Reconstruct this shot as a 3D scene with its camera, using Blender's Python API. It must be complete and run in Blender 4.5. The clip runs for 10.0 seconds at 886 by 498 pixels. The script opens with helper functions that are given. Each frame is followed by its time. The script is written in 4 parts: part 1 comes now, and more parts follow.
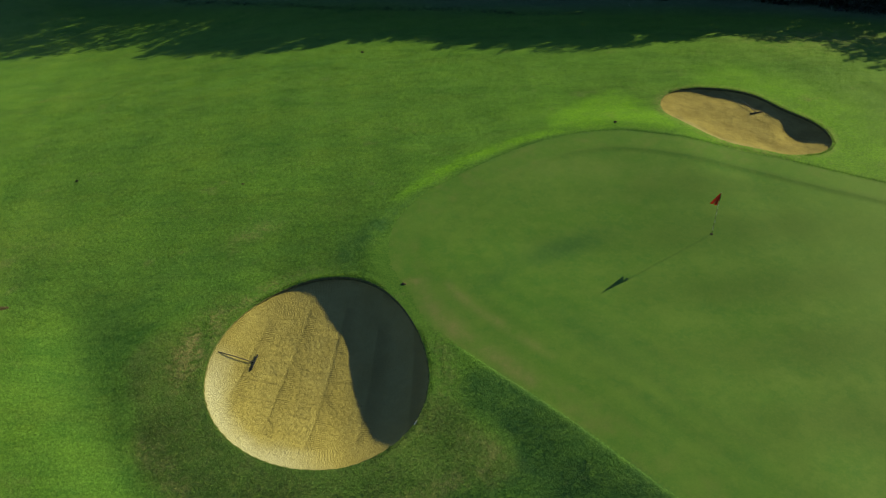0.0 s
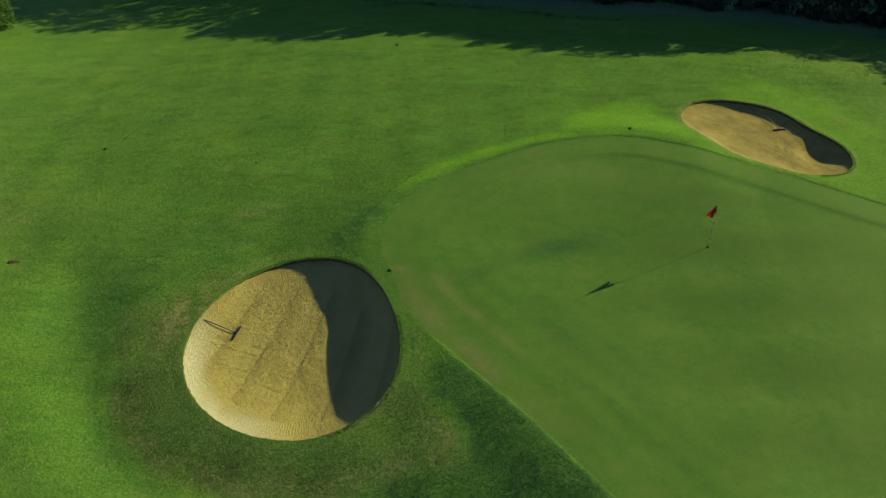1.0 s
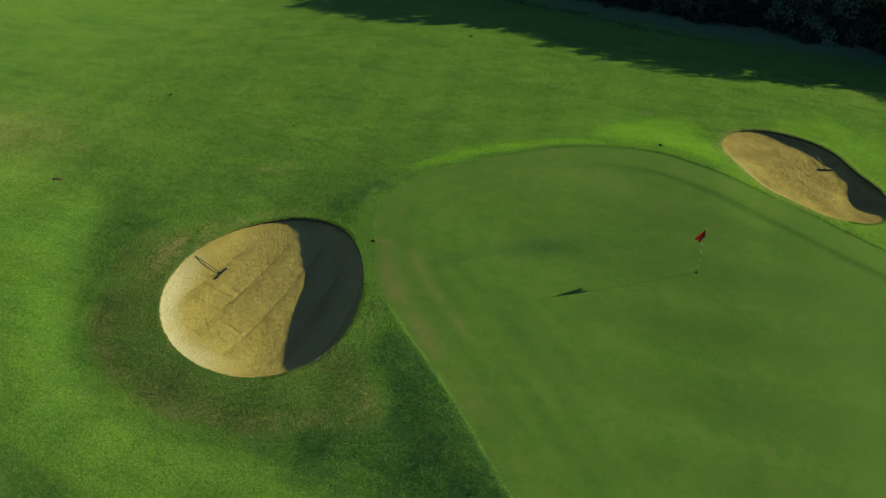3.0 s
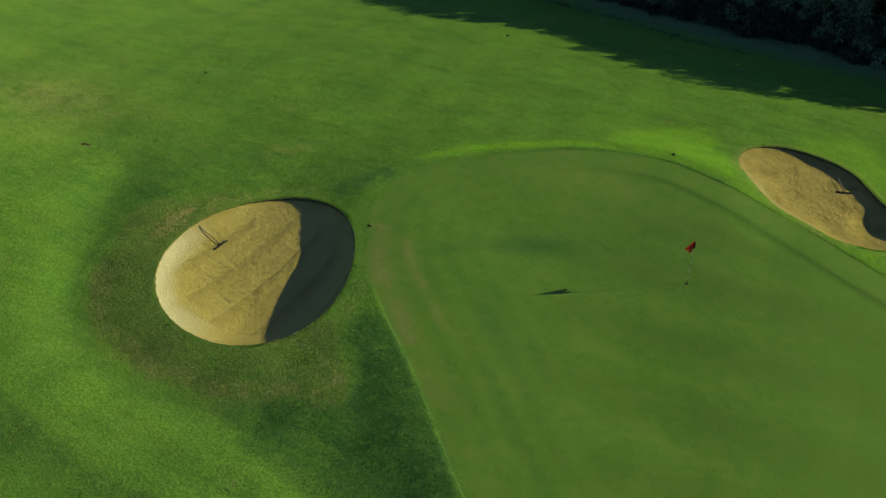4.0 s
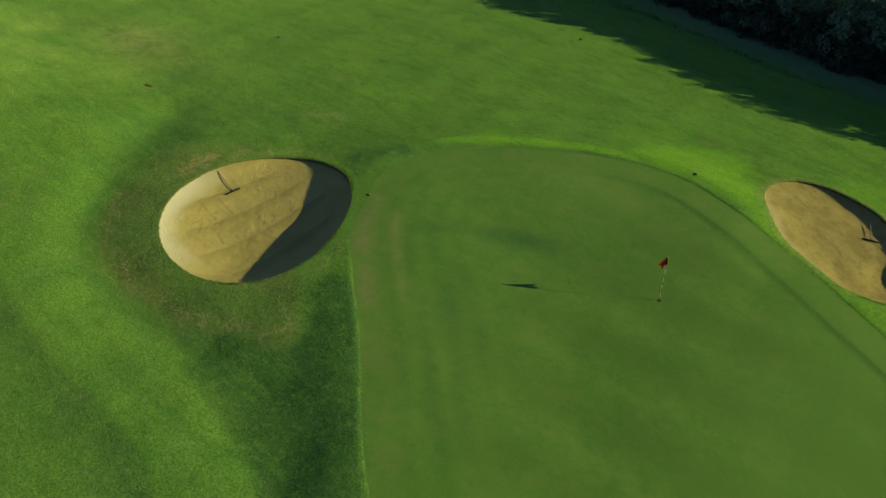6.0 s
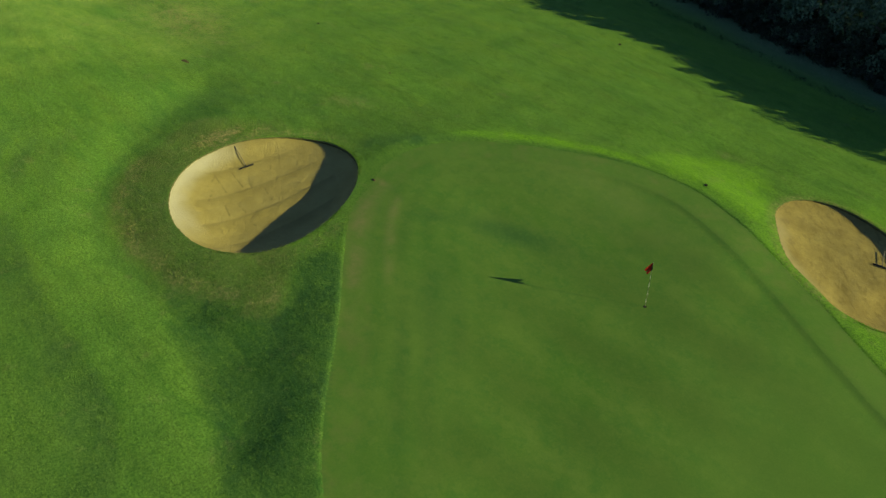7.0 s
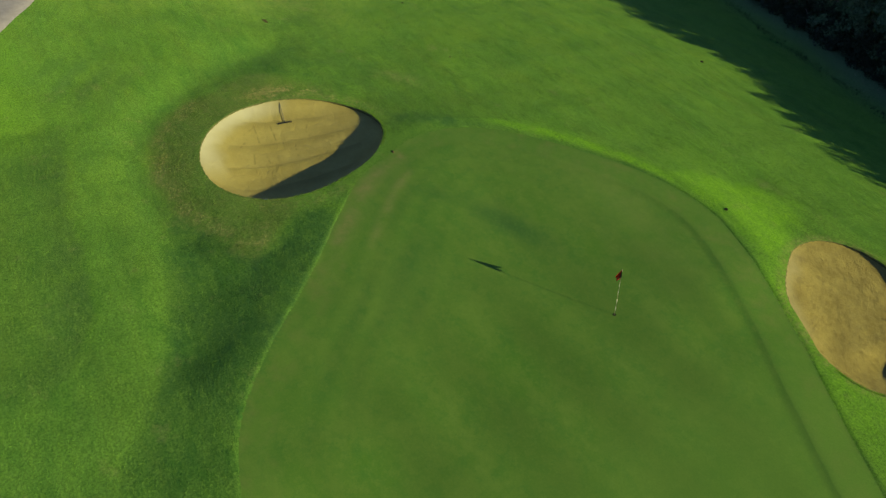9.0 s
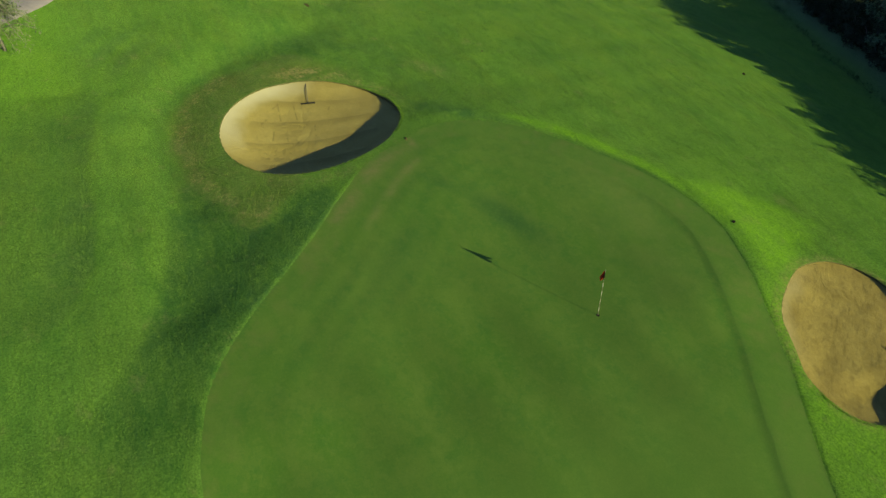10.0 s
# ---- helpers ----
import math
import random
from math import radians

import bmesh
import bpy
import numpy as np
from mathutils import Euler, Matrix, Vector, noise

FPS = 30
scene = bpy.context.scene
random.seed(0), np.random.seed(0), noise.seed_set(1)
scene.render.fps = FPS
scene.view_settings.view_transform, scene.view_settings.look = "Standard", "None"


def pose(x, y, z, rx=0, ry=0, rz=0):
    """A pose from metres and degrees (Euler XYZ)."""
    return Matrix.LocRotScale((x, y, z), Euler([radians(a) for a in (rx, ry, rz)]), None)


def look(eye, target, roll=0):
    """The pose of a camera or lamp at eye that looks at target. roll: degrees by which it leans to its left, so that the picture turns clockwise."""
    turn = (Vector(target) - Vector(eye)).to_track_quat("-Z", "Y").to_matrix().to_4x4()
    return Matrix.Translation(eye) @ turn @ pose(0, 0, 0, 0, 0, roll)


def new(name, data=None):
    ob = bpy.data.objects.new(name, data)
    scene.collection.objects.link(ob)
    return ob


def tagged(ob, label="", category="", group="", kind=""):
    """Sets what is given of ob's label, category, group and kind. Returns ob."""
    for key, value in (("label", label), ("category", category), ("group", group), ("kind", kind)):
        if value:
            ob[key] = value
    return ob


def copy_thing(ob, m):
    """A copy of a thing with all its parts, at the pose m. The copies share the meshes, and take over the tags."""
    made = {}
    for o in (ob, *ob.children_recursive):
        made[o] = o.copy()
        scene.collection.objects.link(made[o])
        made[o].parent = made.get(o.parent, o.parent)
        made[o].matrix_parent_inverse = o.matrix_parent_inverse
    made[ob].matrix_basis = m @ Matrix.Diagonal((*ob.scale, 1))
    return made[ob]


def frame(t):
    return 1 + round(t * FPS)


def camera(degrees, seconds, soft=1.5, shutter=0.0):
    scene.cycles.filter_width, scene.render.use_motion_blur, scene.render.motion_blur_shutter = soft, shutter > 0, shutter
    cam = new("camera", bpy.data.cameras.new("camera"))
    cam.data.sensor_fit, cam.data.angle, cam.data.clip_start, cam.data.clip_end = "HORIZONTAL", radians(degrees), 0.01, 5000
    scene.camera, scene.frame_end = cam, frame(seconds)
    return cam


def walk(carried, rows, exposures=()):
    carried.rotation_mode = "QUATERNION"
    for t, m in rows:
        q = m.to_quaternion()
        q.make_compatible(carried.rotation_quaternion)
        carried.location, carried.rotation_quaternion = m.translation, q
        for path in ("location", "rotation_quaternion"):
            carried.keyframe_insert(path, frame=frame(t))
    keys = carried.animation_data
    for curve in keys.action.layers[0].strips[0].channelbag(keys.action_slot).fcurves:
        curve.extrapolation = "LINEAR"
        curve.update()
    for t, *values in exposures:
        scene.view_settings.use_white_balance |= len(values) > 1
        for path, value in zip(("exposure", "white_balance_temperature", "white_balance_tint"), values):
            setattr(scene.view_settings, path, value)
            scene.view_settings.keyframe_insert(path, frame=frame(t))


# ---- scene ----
cam = camera(60.1, 10.0, soft=1.4)
METRES, EYE, TILT, LEAN, TURN = 27.0, 21.05, -46.36, -0.5, 0.0
ROWS = [
    (0.0, 0.0, 0.0, 0.0, -0.0, 0.0, -0.0),
    (0.5, 0.05, -0.0052, -0.0061, 2.27, 0.01, -2.35),
    (1.0, 0.1001, -0.0089, -0.0103, 4.55, -0.09, -4.72),
    (1.5, 0.1499, -0.0102, -0.0125, 6.84, -0.27, -7.11),
    (2.0, 0.1998, -0.0094, -0.0127, 9.18, -0.56, -9.51),
    (2.5, 0.2493, -0.0066, -0.0108, 11.56, -0.97, -11.91),
    (4.0, 0.3957, 0.0117, 0.0069, 18.89, -2.81, -18.93),
    (4.5, 0.4438, 0.0216, 0.0167, 21.43, -3.62, -21.16),
    (5.0, 0.4916, 0.033, 0.0281, 24.05, -4.57, -23.35),
    (5.5, 0.5373, 0.0458, 0.0417, 26.73, -5.67, -25.52),
    (7.0, 0.6691, 0.0963, 0.0928, 35.7, -9.91, -31.77),
    (7.5, 0.7096, 0.1172, 0.1135, 39.01, -11.68, -33.74),
    (8.0, 0.7486, 0.1401, 0.1356, 42.5, -13.63, -35.62),
    (8.5, 0.785, 0.164, 0.1594, 46.13, -15.79, -37.41),
    (9.0, 0.8204, 0.1892, 0.1847, 49.96, -18.15, -39.08),
    (9.5, 0.8536, 0.2166, 0.2113, 53.99, -20.71, -40.63),
    (10.0, 0.8843, 0.2445, 0.2389, 58.16, -23.46, -42.02),
]
walk(cam, [(t, pose(0, 0, EYE, TILT, LEAN, TURN) @ pose(METRES * x, METRES * y, METRES * z, 90 + pitch, roll, yaw)) for t, x, y, z, yaw, pitch, roll in ROWS],
     [(0.0, 1.25), (2.5, 1.19), (5.2, 1.17), (7.5, 1.22), (10.0, 1.27)])

# ---- light ----
SUN_AZ, SUN_EL = 34.8, 20.1          # degrees from +x towards +y, and above the horizon
SUN_DIR = Vector((math.cos(radians(SUN_EL)) * math.cos(radians(SUN_AZ)),
                  math.cos(radians(SUN_EL)) * math.sin(radians(SUN_AZ)), math.sin(radians(SUN_EL))))
world = bpy.data.worlds.new("sky")
scene.world = world
world.use_nodes = True
wn = world.node_tree
sky = wn.nodes.new("ShaderNodeTexSky")
sky.sky_type = "NISHITA"
sky.sun_disc = False
sky.ozone_density, sky.dust_density, sky.air_density = 4.5, 0.2, 1.0
sky.sun_elevation, sky.sun_rotation = radians(SUN_EL), radians(90 - SUN_AZ)
wn.links.new(sky.outputs["Color"], wn.nodes["Background"].inputs["Color"])
wn.nodes["Background"].inputs["Strength"].default_value = 0.074
sun_data = bpy.data.lights.new("sun", "SUN")
sun_data.energy, sun_data.angle, sun_data.color = 5.0, radians(0.5), (1.0, 0.905, 0.362)
sun = new("sun", sun_data)
sun.matrix_world = look(SUN_DIR * 100, (0, 0, 0))


# ---- materials ----
def material(name, roughness=0.9, specular=0.2, scatter=0.0):
    m = bpy.data.materials.new(name)
    m.use_nodes = True
    b = m.node_tree.nodes["Principled BSDF"]
    b.inputs["Roughness"].default_value = roughness
    b.inputs["Specular IOR Level"].default_value = specular
    b.inputs["Diffuse Roughness"].default_value = scatter
    return m, m.node_tree, b


def add(tree, kind, **inputs):
    n = tree.nodes.new(kind)
    for key, value in inputs.items():
        n.inputs[key.replace("_", " ")].default_value = value
    return n


def coords(tree, scale=(1, 1, 1), turn=0.0):
    """Object coordinates, which are metres of the place for the ground, turned and stretched."""
    t = tree.nodes.new("ShaderNodeTexCoord")
    mp = tree.nodes.new("ShaderNodeMapping")
    mp.inputs["Scale"].default_value = scale
    mp.inputs["Rotation"].default_value = (0, 0, radians(turn))
    tree.links.new(t.outputs["Object"], mp.inputs["Vector"])
    return mp.outputs["Vector"]


def grain(tree, vector, scale, detail=4.0, roughness=0.6):
    n = add(tree, "ShaderNodeTexNoise", Scale=scale, Detail=detail, Roughness=roughness)
    tree.links.new(vector, n.inputs["Vector"])
    return n.outputs["Fac"]


def ramp(tree, fac, low, high):
    n = add(tree, "ShaderNodeMapRange", From_Min=low, From_Max=high)
    tree.links.new(fac, n.inputs["Value"])
    return n.outputs["Result"]


def mix(tree, fac, a, b, kind="MIX"):
    n = tree.nodes.new("ShaderNodeMix")
    n.data_type, n.blend_type = "RGBA", kind
    for socket, value in ((n.inputs[0], fac), (n.inputs[6], a), (n.inputs[7], b)):
        if isinstance(value, bpy.types.NodeSocket):
            tree.links.new(value, socket)
        elif isinstance(value, (int, float)):
            socket.default_value = value
        else:
            socket.default_value = (*value, 1)
    return n.outputs[2]


def times(tree, a, b):
    n = tree.nodes.new("ShaderNodeMath")
    n.operation = "MULTIPLY"
    for socket, value in zip(n.inputs, (a, b)):
        if isinstance(value, bpy.types.NodeSocket):
            tree.links.new(value, socket)
        else:
            socket.default_value = value
    return n.outputs[0]


def relief(tree, bsdf, height, distance, strength=1.0):
    n = add(tree, "ShaderNodeBump", Strength=strength, Distance=distance)
    tree.links.new(height, n.inputs["Height"])
    tree.links.new(n.outputs["Normal"], bsdf.inputs["Normal"])


def attribute(tree, name):
    n = tree.nodes.new("ShaderNodeAttribute")
    n.attribute_name = name
    return n.outputs["Fac"]


def grass_colour(t):
    """The rough's colour: patches of different grasses, dry and lush zones, mowing stripes, and painted sun and shade
    of the slopes.
    """
    v = coords(t)
    patches = ramp(t, grain(t, v, 0.28, 5, 0.62), 0.38, 0.62)
    c = mix(t, patches, GRASS_A, GRASS_B)
    streak = ramp(t, grain(t, coords(t, (0.2, 0.8, 1), 4), 1.0, 6, 0.66), 0.40, 0.60)
    c = mix(t, times(t, streak, 0.38), c, GRASS_C)
    olive = ramp(t, grain(t, coords(t, (0.22, 0.75, 1), -3), 0.9, 5, 0.6), 0.47, 0.62)
    c = mix(t, times(t, olive, 0.34), c, GRASS_OLIVE)
    c = mix(t, times(t, attribute(t, "mow"), 0.8), c, GRASS_MOWN)
    warm = ramp(t, grain(t, coords(t, (0.5, 1.0, 1), 5), 0.42, 7, 0.7), 0.46, 0.60)
    c = mix(t, times(t, times(t, warm, attribute(t, "warm")), 0.45), c, GRASS_WARM)
    swath = ramp(t, grain(t, coords(t, (0.38, 1.5, 1), 6), 0.9, 7, 0.7), 0.44, 0.60)
    c = mix(t, times(t, swath, 0.68), c, GRASS_MOWN)
    scar = ramp(t, grain(t, coords(t, (0.6, 2.0, 1), 9), 1.1, 8, 0.74), 0.52, 0.66)
    c = mix(t, times(t, scar, 0.6), c, tuple(k * 0.85 for k in GRASS_A))
    broken = ramp(t, grain(t, v, 0.8, 8, 0.74), 0.32, 0.56)
    c = mix(t, times(t, attribute(t, "faded"), mix(t, broken, (0.35, 0.35, 0.35), (1, 1, 1))), c, GRASS_PALE)
    c = mix(t, times(t, times(t, attribute(t, "deep"), mix(t, broken, (0.6, 0.6, 0.6), (1, 1, 1))), 1.0), c, GRASS_DEEP)
    c = mix(t, times(t, times(t, attribute(t, "light"), mix(t, broken, (0.5, 0.5, 0.5), (1, 1, 1))), 0.41), c, GRASS_LIGHT)
    c = mix(t, times(t, times(t, attribute(t, "lime_lit"), mix(t, broken, (0.68, 0.68, 0.68), (1, 1, 1))), 0.86), c, GRASS_LIME_LIT)
    c = mix(t, times(t, times(t, attribute(t, "lush_shade"), mix(t, broken, (0.5, 0.5, 0.5), (1, 1, 1))), 0.86), c, GRASS_LUSH_SHADE)
    clump = ramp(t, grain(t, coords(t, (0.7, 1.2, 1)), 1.2, 6, 0.68), 0.48, 0.66)
    c = mix(t, times(t, clump, 0.3), c, GRASS_A)
    medium = ramp(t, grain(t, coords(t, (0.8, 1.3, 1), 20), 1.9, 7, 0.76), 0.50, 0.66)
    c = mix(t, times(t, medium, 0.42), c, GRASS_C)
    small = ramp(t, grain(t, v, 3.4, 5, 0.7), 0.52, 0.68)
    c = mix(t, times(t, small, 0.42), c, GRASS_C)
    fleck = times(t, ramp(t, grain(t, v, 4.2, 8, 0.78), 0.54, 0.68), ramp(t, grain(t, v, 0.6, 4, 0.6), 0.40, 0.60))
    c = mix(t, times(t, fleck, 0.75), c, tuple(k * 0.7 for k in GRASS_A))
    earthy = mix(t, ramp(t, grain(t, v, 9.0, 6, 0.75), 0.40, 0.62), GRASS_BROWN, tuple(k * 1.5 for k in GRASS_BROWN))
    c = mix(t, times(t, attribute(t, "olive"), 0.54), c, earthy)
    spots = times(t, ramp(t, grain(t, v, 1.6, 6, 0.75), 0.38, 0.56), ramp(t, grain(t, v, 7.0, 6, 0.75), 0.41, 0.53))
    c = mix(t, times(t, attribute(t, "dry"), spots), c, GRASS_STRAW)
    c = mix(t, times(t, attribute(t, "foot"), 0.75), c, (0.115, 0.150, 0.105))
    c = mix(t, times(t, attribute(t, "worn"), 0.92), c, (0.048, 0.098, 0.018))
    straw = ramp(t, grain(t, v, 0.75, 6, 0.7), 0.60, 0.74)
    c = mix(t, times(t, straw, 0.35), c, GRASS_DRY)
    return c


GRASS_A, GRASS_B, GRASS_C = (0.038, 0.101, 0.017), (0.063, 0.139, 0.021), (0.092, 0.172, 0.033)
GRASS_LIGHT, GRASS_LUSH_SHADE, GRASS_DRY = (0.084, 0.174, 0.033), (0.020, 0.058, 0.026), (0.172, 0.145, 0.080)
GRASS_STRAW, GRASS_WARM = (0.230, 0.190, 0.094), (0.106, 0.166, 0.022)
GRASS_OLIVE, GRASS_BROWN = (0.073, 0.104, 0.023), (0.056, 0.078, 0.027)
GRASS_MOWN, GRASS_PALE = (0.086, 0.168, 0.025), (0.165, 0.235, 0.050)
GRASS_LIME_LIT, GRASS_DEEP = (0.114, 0.248, 0.013), (0.046, 0.092, 0.030)

M_ROUGH, t, b = material("rough_grass", 0.65, 0.02, 0.15)
fine = grain(t, coords(t), 14.0, 6, 0.78)
mid = grain(t, coords(t), 4.5, 4, 0.65)
c = grass_colour(t)
c = mix(t, times(t, ramp(t, fine, 0.42, 0.60), 0.6), c, (0.014, 0.048, 0.009))
t.links.new(c, b.inputs["Base Color"])
h = mix(t, attribute(t, "worn"), mix(t, 0.35, fine, mid), (0.5, 0.5, 0.5))
relief(t, b, h, 0.07, 0.7)



def thin_leaf(t, b, colour, share):
    """Light passes through blades and leaves."""
    tr = t.nodes.new("ShaderNodeBsdfTranslucent")
    ms = t.nodes.new("ShaderNodeMixShader")
    ms.inputs[0].default_value = share
    t.links.new(colour, b.inputs["Base Color"])
    t.links.new(colour, tr.inputs["Color"])
    t.links.new(b.outputs[0], ms.inputs[1])
    t.links.new(tr.outputs[0], ms.inputs[2])
    t.links.new(ms.outputs[0], t.nodes["Material Output"].inputs["Surface"])


M_BLADE, t, b = material("grass_blades", 0.7, 0.02, 0.15)
c = grass_colour(t)
geo = t.nodes.new("ShaderNodeNewGeometry")
c = mix(t, times(t, geo.outputs["Random Per Island"], 0.9), c, (1.40, 1.34, 1.30), "MULTIPLY")
thin_leaf(t, b, c, 0.12)

M_GREEN, t, b = material("putting_green_turf", 0.6, 0.021)
v = coords(t)
c = mix(t, ramp(t, grain(t, v, 0.22, 6, 0.62), 0.36, 0.64), (0.038, 0.088, 0.014), (0.049, 0.093, 0.019))
c = mix(t, times(t, ramp(t, grain(t, coords(t, (0.7, 1.2, 1)), 0.8, 6, 0.68), 0.46, 0.62), 0.65), c, (0.063, 0.106, 0.022))
c = mix(t, times(t, ramp(t, grain(t, v, 1.7, 7, 0.74), 0.48, 0.62), 0.6), c, (0.030, 0.081, 0.016))
c = mix(t, times(t, ramp(t, grain(t, v, 3.1, 6, 0.72), 0.50, 0.64), 0.45), c, (0.069, 0.112, 0.025))
c = mix(t, times(t, attribute(t, "stripe"), 0.6), c, (0.034, 0.066, 0.014))
c = mix(t, times(t, attribute(t, "fringe"), 0.3), c, (0.054, 0.106, 0.020))
c = mix(t, times(t, times(t, attribute(t, "fringe"), ramp(t, grain(t, v, 1.1, 6, 0.72), 0.48, 0.66)), 0.55), c, (0.077, 0.096, 0.030))
c = mix(t, times(t, attribute(t, "dry"), ramp(t, grain(t, v, 0.8, 5, 0.66), 0.35, 0.62)), c, (0.106, 0.102, 0.046))
c = mix(t, times(t, attribute(t, "lap_sheen"), 0.42), c, (0.063, 0.122, 0.022))
c = mix(t, times(t, attribute(t, "lush_shade"), 0.9), c, (0.018, 0.054, 0.017))
# dark line inside the fringe: shade of the mown step, put into the colour
c = mix(t, times(t, attribute(t, "rim_shade"), 0.3), c, (0.023, 0.058, 0.014))
c = mix(t, times(t, ramp(t, grain(t, v, 11, 6, 0.76), 0.50, 0.64), 0.22), c, (0.072, 0.120, 0.026))
c = mix(t, times(t, ramp(t, grain(t, v, 26, 5, 0.75), 0.42, 0.66), 0.34), c, (0.022, 0.062, 0.014))
t.links.new(c, b.inputs["Base Color"])
relief(t, b, grain(t, v, 38, 4, 0.65), 0.012, 0.55)


def sand_material(name, light, dark, comb_turn, hatch, lumpy, depth):
    """Raked sand: combed strips beside the seams, a combed ring along the edge, loose lumps between, a smooth paler
    side.
    """
    m, t, b = material(name, 0.9, 0.08)
    v = coords(t)
    c = mix(t, ramp(t, grain(t, v, 0.9, 5, 0.65), 0.35, 0.65), dark, light)
    c = mix(t, times(t, ramp(t, grain(t, v, 9, 6, 0.75), 0.45, 0.72), 0.30), c, tuple(k * 0.7 for k in dark))
    c = mix(t, times(t, ramp(t, grain(t, v, 28, 3, 0.8), 0.48, 0.66), 0.22), c, tuple(k * 0.6 for k in dark))
    pale, ring = attribute(t, "pale"), attribute(t, "ring")
    comb = add(t, "ShaderNodeTexWave", Scale=3.9, Distortion=2.2, Detail=3.0)
    comb.inputs["Detail Scale"].default_value = 0.5
    t.links.new(coords(t, (1, 1, 1), comb_turn), comb.inputs["Vector"])
    wave = t.nodes.new("ShaderNodeMath")
    wave.operation = "SINE"
    warp = add(t, "ShaderNodeMath")
    warp.operation = "ADD"
    t.links.new(attribute(t, "around"), warp.inputs[0])
    t.links.new(times(t, grain(t, v, 2.2, 4, 0.65), 16.0), warp.inputs[1])
    t.links.new(warp.outputs[0], wave.inputs[0])
    radial = ramp(t, wave.outputs[0], -1.0, 1.0)
    big = ramp(t, grain(t, v, 1.1, 4, 0.6), 0.36, 0.60)
    combed = attribute(t, "combed")
    lumps = grain(t, v, 6, 9, 0.78)
    h = mix(t, lumpy, (0.5, 0.5, 0.5), mix(t, 0.5, lumps, grain(t, v, 22, 5, 0.7)))
    h = mix(t, times(t, times(t, combed, big), hatch), h, comb.outputs["Fac"])
    h = mix(t, times(t, times(t, ring, hatch * 0.6), big), h, radial)
    # furrows and scratches darkened in the colour as well, for the shade in them
    c = mix(t, times(t, times(t, times(t, combed, big), comb.outputs["Fac"]), hatch * 2.0), c, tuple(k * 0.55 for k in dark))
    c = mix(t, times(t, times(t, times(t, ring, radial), big), hatch * 1.2), c, tuple(k * 0.6 for k in dark))
    c = mix(t, times(t, combed, 0.40), c, tuple(k * 0.62 for k in dark))
    c = mix(t, times(t, attribute(t, "scratch"), 0.5), c, tuple(k * 0.45 for k in dark))
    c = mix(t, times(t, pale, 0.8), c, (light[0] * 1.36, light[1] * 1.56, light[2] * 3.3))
    relief(t, b, h, depth, 1.0)
    t.links.new(c, b.inputs["Base Color"])
    return m


M_SAND = sand_material("raked_sand", (0.203, 0.172, 0.064), (0.172, 0.144, 0.050), 96, 0.15, 0.8, 0.10)
M_SAND_B = sand_material("rough_sand", (0.196, 0.160, 0.056), (0.138, 0.111, 0.037), 130, 0.10, 0.9, 0.13)


def plain(name, colour, other, scale=20.0, roughness=0.7, specular=0.3, bump=0.0, metal=0.0):
    m, t, b = material(name, roughness, specular)
    v = coords(t)
    n = grain(t, v, scale, 4, 0.65)
    t.links.new(mix(t, ramp(t, n, 0.35, 0.65), colour, other), b.inputs["Base Color"])
    b.inputs["Metallic"].default_value = metal
    if bump:
        relief(t, b, n, bump, 0.8)
    return m


M_SOIL = plain("turf_edge_soil", (0.040, 0.045, 0.020), (0.080, 0.080, 0.035), 9, 0.95, 0.05, 0.03)
M_PATH = plain("path_gravel", (0.118, 0.110, 0.139), (0.145, 0.134, 0.168), 3, 0.95, 0.1, 0.01)
M_BARK = plain("bark", (0.100, 0.075, 0.072), (0.170, 0.130, 0.131), 14, 0.9, 0.1, 0.02)
M_POLE_WHITE = plain("pole_cream_paint", (0.460, 0.440, 0.406), (0.400, 0.380, 0.348), 8, 0.4, 0.4)
M_POLE_BLACK = plain("pole_black_paint", (0.075, 0.07, 0.05), (0.10, 0.095, 0.065), 8, 0.4, 0.4)
M_FLAG_RED = plain("red_flag_cloth", (0.33, 0.036, 0.019), (0.40, 0.045, 0.024), 12, 0.8, 0.1)
M_FLAG_DARK = plain("black_flag_cloth", (0.018, 0.016, 0.016), (0.03, 0.026, 0.025), 12, 0.8, 0.1)
M_CUP = plain("cup_liner", (0.012, 0.012, 0.011), (0.018, 0.018, 0.016), 5, 0.9, 0.03)
M_WOOD = plain("weathered_rake_wood", (0.075, 0.065, 0.055), (0.11, 0.095, 0.08), 20, 0.8, 0.2)
M_RAKE = plain("dark_rake_plastic", (0.010, 0.011, 0.014), (0.017, 0.019, 0.023), 10, 0.8, 0.08)
M_IRON = plain("black_plastic", (0.008, 0.008, 0.007), (0.014, 0.014, 0.012), 10, 0.8, 0.05)
M_EARTH = plain("bare_earth", (0.036, 0.031, 0.018), (0.058, 0.048, 0.026), 12, 0.95, 0.05, 0.02)
M_WHITE = plain("dull_white_plastic", (0.32, 0.33, 0.38), (0.27, 0.28, 0.32), 10, 0.4, 0.4)


def leaf_material(name, a, c2, pale, share=0.3):
    m, t, b = material(name, 0.7, 0.1)
    g = t.nodes.new("ShaderNodeNewGeometry")
    r = g.outputs["Random Per Island"]
    c = mix(t, r, a, c2)
    c = mix(t, times(t, ramp(t, grain(t, coords(t), 0.6, 3, 0.6), 0.5, 0.7), 0.6), c, pale)
    thin_leaf(t, b, c, share)
    return m


